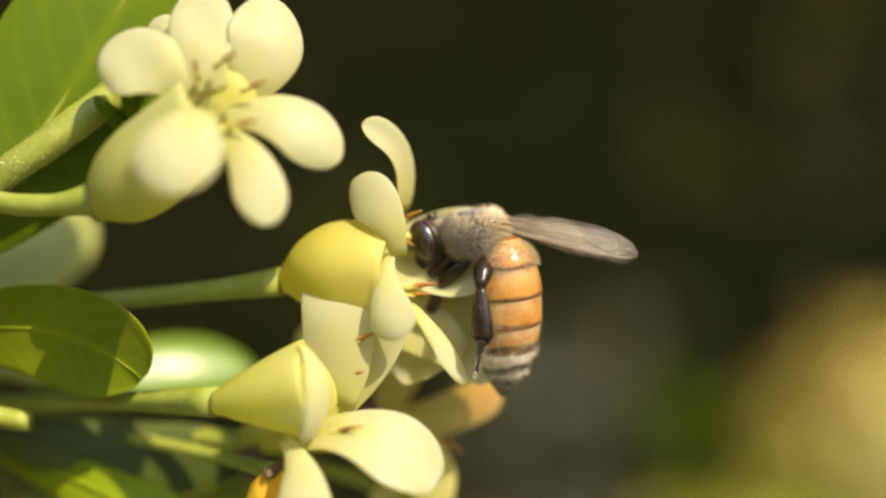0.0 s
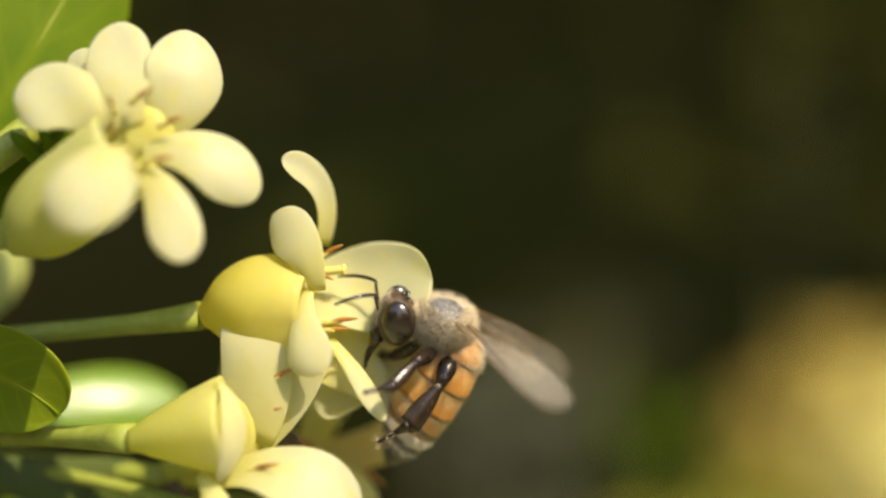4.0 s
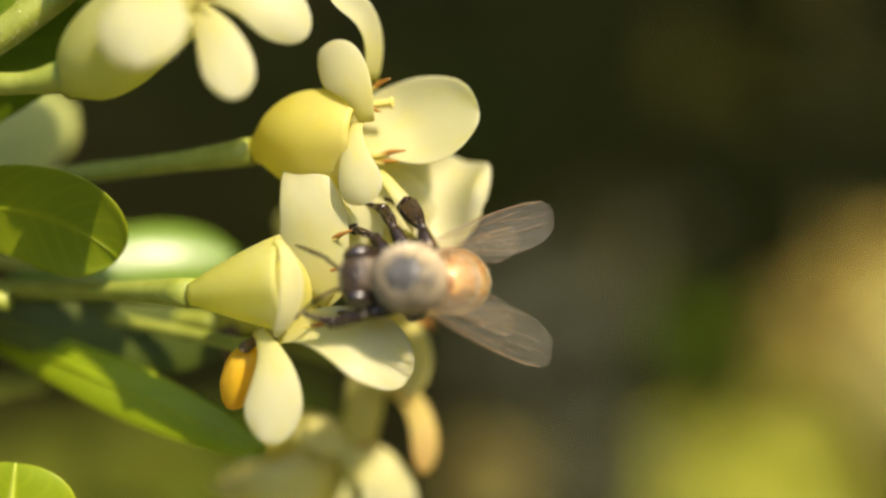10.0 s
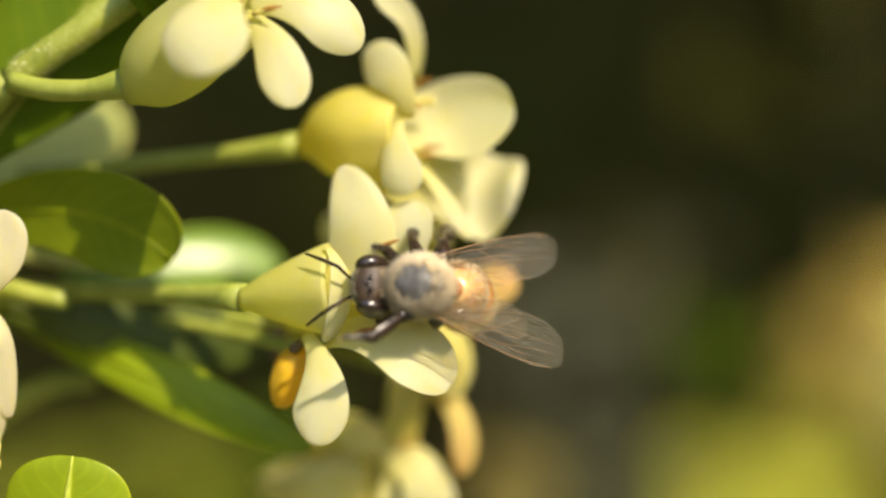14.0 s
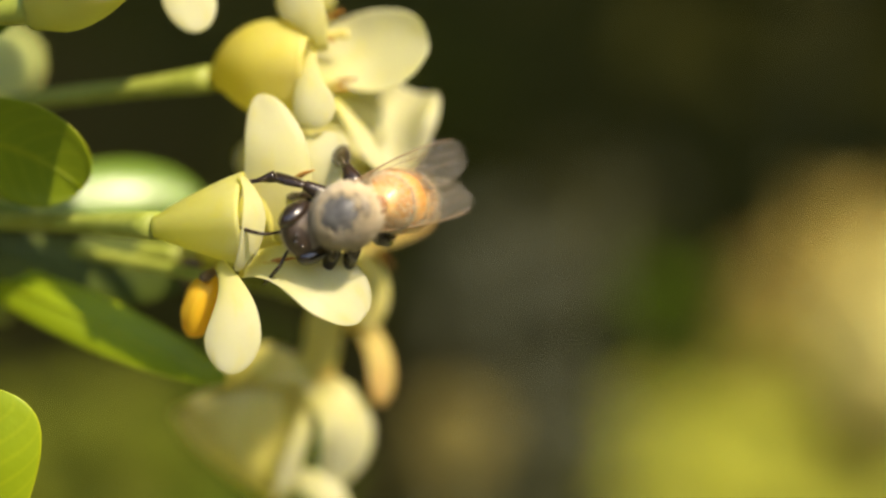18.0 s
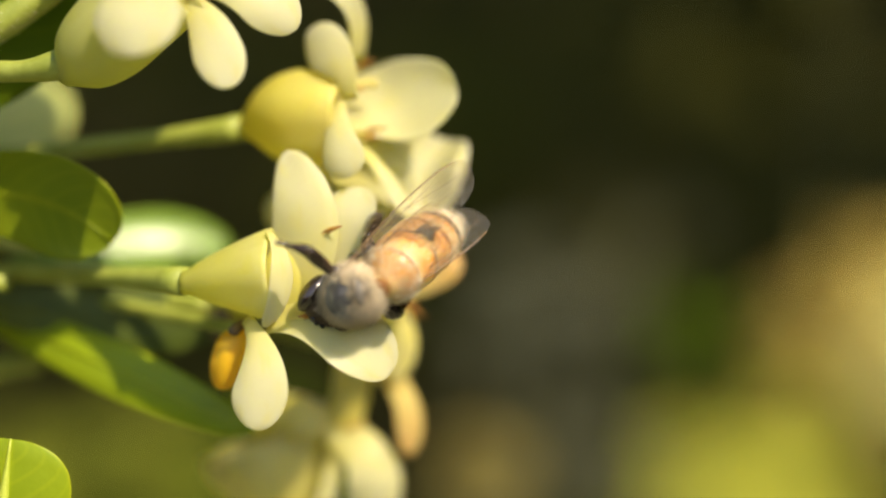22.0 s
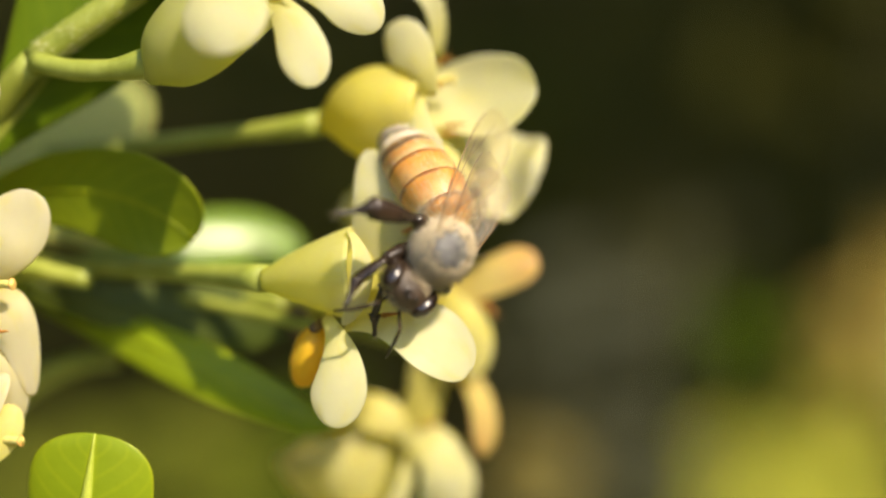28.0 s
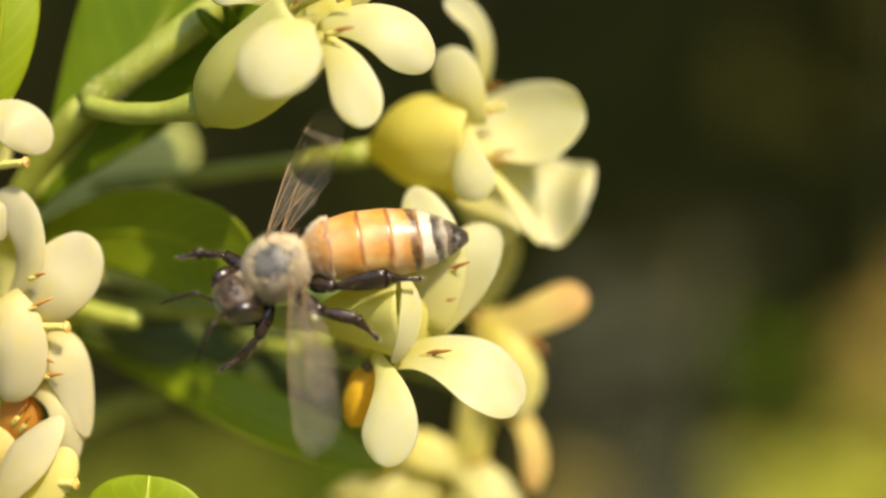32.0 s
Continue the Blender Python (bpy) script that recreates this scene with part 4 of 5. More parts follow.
# very dark so that sunlit leaves pass for deep shade
UMBER = leaf_material("shade_umber_leaf", (0.022, 0.023, 0.003), (0.030, 0.030, 0.005), 0.9, 0.1, 0.05)
# dull grey that imitates a soft dim haze behind the blossoms
GREY = leaf_material("haze_grey_leaf", (0.048, 0.052, 0.030), (0.070, 0.075, 0.046), 0.8, 0.1, 0.1)


def spray(label, centre, size, mat, seed, count=7, spread=0.22, blade_size=1.0, group="far sprays of leaves"):
    """A twig rising from the ground with a loose rosette of leaves at its end."""
    r = random.Random(seed)
    c = V(centre)
    foot = V(c.x + r.uniform(-40, 40), c.y + 60, -900)
    ob = thing("leaf_spray", tuple(foot), label, "foliage", group)
    part("twig", tube([foot, V(c.x, c.y + 60, -400), c + V(0, 30, -80), c], [4, 3, 2, 1.4], 14, 8), BRANCH, ob)
    for i in range(count):
        g = 6.283 * i / count * 2 + r.uniform(-0.3, 0.3)
        k = size * blade_size * r.uniform(0.7, 1.1)
        d = V(math.cos(g), -0.35, math.sin(g)) * r.uniform(0.65, 1.0)
        u, v = r.uniform(0, 6.283), r.uniform(0, 1) ** 0.5 * spread * size
        b = c + V(math.cos(u) * v, r.uniform(-0.3, 0.3) * size, math.sin(u) * v)
        part("leaf_blade", blade([b - d * k * 0.5, b + V(0, -2, 0), b + d * k * 0.5], k * 0.62, (0.25, -1, 0.6), claw=0.3, thick=0.4, profile=leaf_width, n=10, m=6, seed=i), mat, ob)
    return ob


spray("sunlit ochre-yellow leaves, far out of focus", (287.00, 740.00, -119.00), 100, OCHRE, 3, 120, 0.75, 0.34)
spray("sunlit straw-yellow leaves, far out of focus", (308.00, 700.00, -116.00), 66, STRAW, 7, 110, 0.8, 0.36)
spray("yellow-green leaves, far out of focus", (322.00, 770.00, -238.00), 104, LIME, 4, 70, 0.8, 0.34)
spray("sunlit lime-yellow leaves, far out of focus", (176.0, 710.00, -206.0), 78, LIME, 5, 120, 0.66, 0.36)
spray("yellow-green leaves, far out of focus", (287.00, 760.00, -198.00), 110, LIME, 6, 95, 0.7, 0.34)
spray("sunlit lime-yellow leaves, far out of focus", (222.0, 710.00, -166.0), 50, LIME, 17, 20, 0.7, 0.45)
spray("far leaves, deep shade put into their dark umber colour", (310.2, 900.0, 152.7), 170, UMBER, 19, 44, 0.9, 0.36)
spray("dull olive-brown leaves in half shade", (11.49, 240.80, -65.40), 15, OLIVE, 8, 26, 0.6, 0.5)
spray("deep green leaves, shade put into the colour, out of focus", (107.41, 480.80, -71.36), 28, MOSS, 9, 30, 0.7, 0.5)
spray("far leaves whose dull grey-green imitates dim haze", (44.58, 460.80, -64.22), 42, GREY, 11, 40, 0.75, 0.4)
spray("far leaves whose dull grey-green imitates dim haze", (83.99, 490.80, -26.21), 30, GREY, 12, 9, 0.75, 0.4)
spray("far leaves whose dull grey-green imitates dim haze", (65.69, 480.80, -127.03), 36, GREY, 13, 28, 0.75, 0.4)
spray("deep green leaves, shade put into the colour, out of focus", (-52.07, 420.80, -123.15), 60, MOSS, 14, 14, 0.5, 0.6)
spray("olive-green leaves, half shade put into the colour, out of focus", (-96.3, 420.0, -141.3), 62, SAGE, 15, 70, 0.8, 0.4)
spray("olive-green leaves, half shade put into the colour, out of focus", (-154.3, 430.0, -138.1), 50, SAGE, 16, 40, 0.8, 0.4)

# stands out of view; added only to keep the sun off the hedge
tree = thing("added_shade_tree", (1900, 1900, -900), "unseen broad leafy tree, added to shade the hedge", "tree")
part("trunk", tube([(1900, 1900, -910), (1880, 1900, 300), (1700, 1900, 1300), (900, 1900, 1900)], [110, 95, 80, 40], 20, 12, 1, 0.1), BRANCH, tree, "grey-brown bark")
for tip in ((-900, 1500, 1950), (300, 2600, 2000), (900, 700, 1900), (-200, 900, 2000)):
    part("limb", tube([(1700, 1900, 1250), (1100, 1850, 1700), tip], [60, 35, 10], 14, 8, 1, 0.1), BRANCH, tree)
crown, r = Shape(), random.Random(21)
for i in range(5200):
    c = V(r.uniform(-2600, 2600), r.uniform(100, 3400), r.uniform(1500, 2300))
    if r.random() < 0.3 and c.x > 1300 and c.y < 2000:
        continue        # thinned here to let more light onto the hedge's right side
    d, w = V(r.gauss(0, 1), r.gauss(0, 1), r.gauss(0, 0.5)).normalized(), r.uniform(35, 75)
    e = d.cross(V(r.gauss(0, 0.5), r.gauss(0, 0.5), 1)).normalized()
    crown.f.append(tuple(crown.add(c + q) for q in (-d * w * 1.6, e * w, d * w * 1.6, -e * w)))
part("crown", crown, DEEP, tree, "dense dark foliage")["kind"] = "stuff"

# ---- the bee ----
bee = tagged(new("honeybee"), "honeybee with amber striped abdomen and downy grey thorax", "bee")
bee.empty_display_size = 0.002
bee["origin"] = [0, 0, 0]
O3 = V(0, 0, 0)


def limb(name, sh, mat, parent, label=""):
    return part(name, sh, mat, parent, label, origin=O3)


def hairs(count, radii, length, mat_seed, keep, lean=(-0.4, 0, 0), width=0.02, centre=(0, 0, 0)):
    sh, r = Shape(), random.Random(mat_seed)
    while count:
        d = V(r.gauss(0, 1), r.gauss(0, 1), r.gauss(0, 1)).normalized()
        if not keep(d):
            continue
        count -= 1
        p = V(centre) + V(d.x * radii[0], d.y * radii[1], d.z * radii[2]) * 0.97
        q = p + (d + V(lean) + V(r.gauss(0, 0.25), r.gauss(0, 0.25), r.gauss(0, 0.25))).normalized() * length * r.uniform(0.6, 1.2)
        w = (q - p).cross(V(r.gauss(0, 1), r.gauss(0, 1), r.gauss(0, 1))).normalized() * width
        u = (q - p).cross(w).normalized() * width
        k = [sh.add(p + w), sh.add(p - w * 0.5 + u), sh.add(p - w * 0.5 - u), sh.add(q)]
        sh.f += [(k[0], k[1], k[3]), (k[1], k[2], k[3]), (k[2], k[0], k[3])]
    return sh


def build_bee():
    thorax = limb("thorax", ball((0, 0, 0), (1.52, 1.34, 1.32), n=18, m=26, rough=0.04), THORAX, bee, "dark thorax covered in greyish down")
    limb("thorax_hair", hairs(8500, (1.52, 1.34, 1.32), 0.56, 1, lambda d: d.z < 0.2 or ((d.x - 0.08) / 0.68) ** 2 + (d.y / 0.76) ** 2 > 0.75 + 0.5 * noise.noise(d * 9), (-0.1, 0, -0.05), width=0.013), HAIR, thorax, "fawn hairs")["kind"] = "stuff"
    limb("thorax_back_hair", hairs(900, (1.52, 1.34, 1.32), 0.14, 2, lambda d: d.z > 0.5, width=0.008), HAIR_PALE, thorax, "short grey hairs")["kind"] = "stuff"
    limb("scutellum", ball((-1.0, 0, 0.78), (0.38, 0.7, 0.33)), THORAX, thorax)
    # head, face forward and down
    head = limb("head", ball((2.35, 0, -0.35), (1.02, 1.55, 1.38), Euler((0, radians(18), 0)).to_matrix(), n=16, m=24), HEAD, bee, "dark triangular head")
    for s in (1, -1):
        limb("compound_eye", ball((2.38, 1.06 * s, -0.10), (0.78, 0.54, 1.1), Euler((0, radians(15), radians(-12 * s))).to_matrix()), EYEBALL, head, "glossy black oval eye")
        limb("antenna", tube([(3.20, 0.3 * s, -0.3), (3.65, 0.6 * s, 0.35), (3.85, 0.9 * s, 0.9)], [0.09, 0.08, 0.09], 6, 7), CHITIN, head)
        limb("antenna_tip", tube([(3.85, 0.9 * s, 0.9), (4.65, 1.3 * s, 0.9), (5.65, 1.8 * s, 0.2)], [0.09, 0.1, 0.09, 0.06], 10, 7), CHITIN, head)
        limb("mandible", tube([(2.90, 0.5 * s, -1.4), (3.15, 0.45 * s, -1.8), (3.10, 0.1 * s, -2.15)], [0.28, 0.25, 0.1], 6, 8), CHITIN, head)
    limb("clypeus", ball((3.10, 0, -1.1), (0.4, 0.75, 0.7)), CHITIN, head, "shiny brown-black face plate")
    for y, x in ((0, 2.4), (0.3, 2.2), (-0.3, 2.2)):
        limb("ocellus", ball((x, y, 1.02), (0.13, 0.13, 0.1), n=6, m=10), EYEBALL, head)
    limb("face_hair", hairs(2200, (1.02, 1.55, 1.38), 0.3, 3, lambda d: abs(d.y) < 0.42 and d.z < 0.8, (0.1, 0, 0.1), 0.012, (2.35, 0, -0.35)), HAIR, head, "pale face hairs")["kind"] = "stuff"
    limb("proboscis", tube([(2.95, 0, -1.9), (3.25, 0, -2.7), (3.05, 0, -3.5)], [0.22, 0.17, 0.07], 8, 7), CHITIN, head)
    # abdomen: its own space starts at the waist and runs to minus x
    abdomen = limb("abdomen", tube([(0.2, 0, 0), (-2.4, 0, 0.05), (-5, 0, -0.3), (-7.4, 0, -0.95)], [0.5, 1.22, 1.52, 1.4, 0.9, 0.25], 18, 16), AMBER_SKIN, bee, "amber abdomen with dark bands")
    edges = [0.1, -1.15, -2.7, -4.2, -5.6, -6.85, -8.1]
    rad = [0.66, 1.5, 1.74, 1.72, 1.5, 1.05, 0.2]
    for i, mat in enumerate((ORANGE, ORANGE, ORANGE, RUST, BLACKBAND, TAIL)):
        sh, rings = Shape(), []
        x0, x1, r0, r1 = edges[i], edges[i + 1] - 0.12, rad[i], rad[i + 1]
        for k in range(9):
            s = k / 8
            x = x0 + (x1 - x0) * s
            r = r0 + (r1 - r0) * math.sin(s * math.pi / 2) ** (1.1 if i < 3 else 1) + 0.045 * s
            if i >= 3:
                r = r0 + (r1 - r0) * s ** 1.4 + 0.045 * s
            rings.append([sh.add((x, math.cos(g) * r, math.sin(g) * r * 0.95 - 0.016 * x * x), j / 26, s) for j in range(26) for g in (2 * math.pi * j / 26,)])
        for a, b in zip(rings, rings[1:]):
            for j in range(26):
                sh.f.append((a[j], a[(j + 1) % 26], b[(j + 1) % 26], b[j]))
        sh.f.append(tuple(rings[-1]))
        sh.f.append(tuple(rings[0][::-1]))
        limb("abdomen_plate", sh, mat, abdomen, ("amber plate with a thin dark rim", "amber plate with a thin dark rim", "amber plate with a thin dark rim", "rust plate with a dark rim", "black plate with a pale hair band", "black tail plate")[i])
    limb("abdomen_hair", hairs(1500, (1.5, 1.6, 1.55), 0.3, 6, lambda d: d.x > 0.1, (-0.5, 0, 0), 0.016, (-1.4, 0, 0)), HAIR, abdomen)["kind"] = "stuff"
    fuzz = Shape()
    r = random.Random(9)
    for i in range(3200):
        x = -r.uniform(0.3, 7.2)
        k = max(j for j in range(6) if x <= edges[j] + 1e-6)
        s = (edges[k] - x) / (edges[k] - edges[k + 1])
        rr = rad[k] + (rad[k + 1] - rad[k]) * (math.sin(s * math.pi / 2) if k < 3 else s ** 1.4)
        g = r.uniform(0, 6.283)
        p = V(x, math.cos(g) * rr, math.sin(g) * rr * 0.95 - 0.016 * x * x)
        q = p + V(-0.24, math.cos(g) * 0.1, math.sin(g) * 0.1) * r.uniform(0.7, 1.4)
        w = V(0, -math.sin(g), math.cos(g)) * 0.006
        fuzz.f.append(tuple((fuzz.add(p - w), fuzz.add(p + w), fuzz.add(q))))
    limb("abdomen_fuzz", fuzz, HAIR, abdomen, "fine pale fuzz")["kind"] = "stuff"
    belts = Shape()
    r = random.Random(8)
    for x, rr in ((-5.7, 1.62), (-6.75, 1.15)):
        for i in range(190):
            g = r.uniform(-0.35, 3.5)
            p = V(x + r.uniform(-0.2, 0.2), math.cos(g) * rr, math.sin(g) * rr * 0.95 - 0.016 * x * x)
            q = p + V(-0.24, math.cos(g) * 0.09, math.sin(g) * 0.09)
            w = V(0, -math.sin(g), math.cos(g)) * 0.008
            k = [belts.add(p - w), belts.add(p + w), belts.add(q)]
            belts.f.append(tuple(k))
    limb("hair_band", belts, HAIR_PALE, abdomen, "pale hair bands")["kind"] = "stuff"
    # wings: each in its own space, rooted at the origin, along y
    wings = {}
    for s in (1, -1):
        for fore, length, broad, x0, z0 in ((True, 8.5, 2.35, -0.1, 0.0), (False, 6.0, 1.6, -0.75, -0.12)):
            sh, top = Shape(), []
            n = 24
            for i in range(n + 1):
                u = i / n
                y = length * u
                lead = x0 + (0.35 * math.sin(u * 2.6) - 0.9 * max(u - 0.8, 0) * (u - 0.8) * 20 * 0.6) * (1 if fore else 0.6)
                w = broad * (0.12 + 0.88 * smooth(u, 0.02, 0.62)) * (max(1 - (max(u - 0.72, 0) / 0.285) ** 2.2, 0.01) ** 0.5)
                if not fore:
                    w *= 1 - 0.25 * math.exp(-((u - 0.55) / 0.05) ** 2)
                row = []
                for j in range(7):
                    q = j / 6
                    z = z0 + 0.10 * noise.noise(V(u * 5, q * 3, s)) + 0.09 * math.sin(q * 12 + u * 3) * (1 - u) + 0.3 * math.sin(u * 2.2) * 0.5
                    row.append((lead - w * q, y * s, z))
                top.append(row)
            for side in (0.012, -0.012):
                base = len(sh.v)
                for i, row in enumerate(top):
                    for j, p in enumerate(row):
                        sh.add(V(p) + V(0, 0, side), j / 6, i / n)
                for i in range(n):
                    for j in range(6):
                        a = base + i * 7 + j
                        sh.f.append((a, a + 1, a + 8, a + 7))
            if fore:
                wing = limb("wing", sh, WING, bee, "clear amber-tinted forewing")
                wings[s] = wing
            else:
                wing = limb("hindwing", sh, WING, wings[s], "smaller clear hindwing")
            for q0, q1, u0, u1, r in ((0, 0, 0, 0.95, 0.07), (1, 1, 0, 0.75, 0.04), (2, 4, 0.02, 0.9, 0.03), (4, 6, 0.02, 0.72, 0.03), (1, 3, 0.55, 0.95, 0.025), (1, 5, 0.4, 0.62, 0.025)):
                pts = []
                for k in range(7):
                    u = u0 + (u1 - u0) * k / 6
                    q = q0 + (q1 - q0) * k / 6
                    i, f = min(int(u * n), n - 1), u * n - int(u * n)
                    j, g = min(int(q), 5), q - min(int(q), 5)
                    pts.append((V(top[i][j]).lerp(V(top[i + 1][j]), f)).lerp(V(top[i][j + 1]).lerp(V(top[i + 1][j + 1]), f), g))
                limb("wing_vein", tube(pts, [r * 0.6, r * 0.5, r * 0.38], 9, 5), VEIN, wings[s])
    # legs: in bee space
    legs = {}
    plan = {
        "fore": ((1.0, 0.7, -1.0), (2.2, 1.6, -2.4), (3.0, 1.5, -3.6), (3.9, 1.2, -4.2)),
        "middle": ((0.1, 0.9, -1.1), (0.5, 2.4, -2.6), (0.3, 2.9, -4.2), (0.9, 3.0, -5.6)),
        "hind": ((-0.8, 0.9, -1.0), (-1.8, 2.3, -1.9), (-3.2, 2.6, -4.0), (-3.6, 2.5, -5.8)),
    }
    for kind, s in product(plan, (1, -1)):
        j = [V(x, y * s, z) for x, y, z in plan[kind]]
        fat = 1.5 if kind == "hind" else 1.0
        leg = limb("leg", tube([j[0] - j[0], j[1] - j[0]], [0.24, 0.42 * fat ** 0.5, 0.28], 8, 10), CHITIN, bee, kind + " leg, black-brown")
        leg.location = j[0] * MM
        limb("shin", tube([j[1] - j[0], j[2] - j[0]], [0.22, 0.34 * fat, 0.4 * fat if kind == "hind" else 0.32], 8, 10, 0.6), CHITIN, leg)
        limb("foot", tube([j[2] - j[0], j[2].lerp(j[3], 0.4) - j[0], j[3] - j[0]], [0.32 * fat, 0.26, 0.15, 0.11, 0.13], 10, 8), CHITIN, leg)
        limb("leg_hair", leg_hairs(j, fat), HAIR, leg)["kind"] = "stuff"
        legs[kind, s] = leg
    return abdomen, head, wings, legs


def leg_hairs(j, fat):
    sh, r = Shape(), random.Random(12)
    for a, b in zip(j, j[1:]):
        for i in range(60):
            p = a.lerp(b, r.random()) - j[0]
            d = V(r.gauss(0, 1), r.gauss(0, 1), r.gauss(0, 1)).normalized()
            q = p + d * 0.5 * fat ** 0.5
            w = d.cross(b - a).normalized() * 0.015
            k = [sh.add(p - w), sh.add(p + w), sh.add(q)]
            sh.f.append(tuple(k))
    return sh


abdomen, bee_head, wings, legs = build_bee()

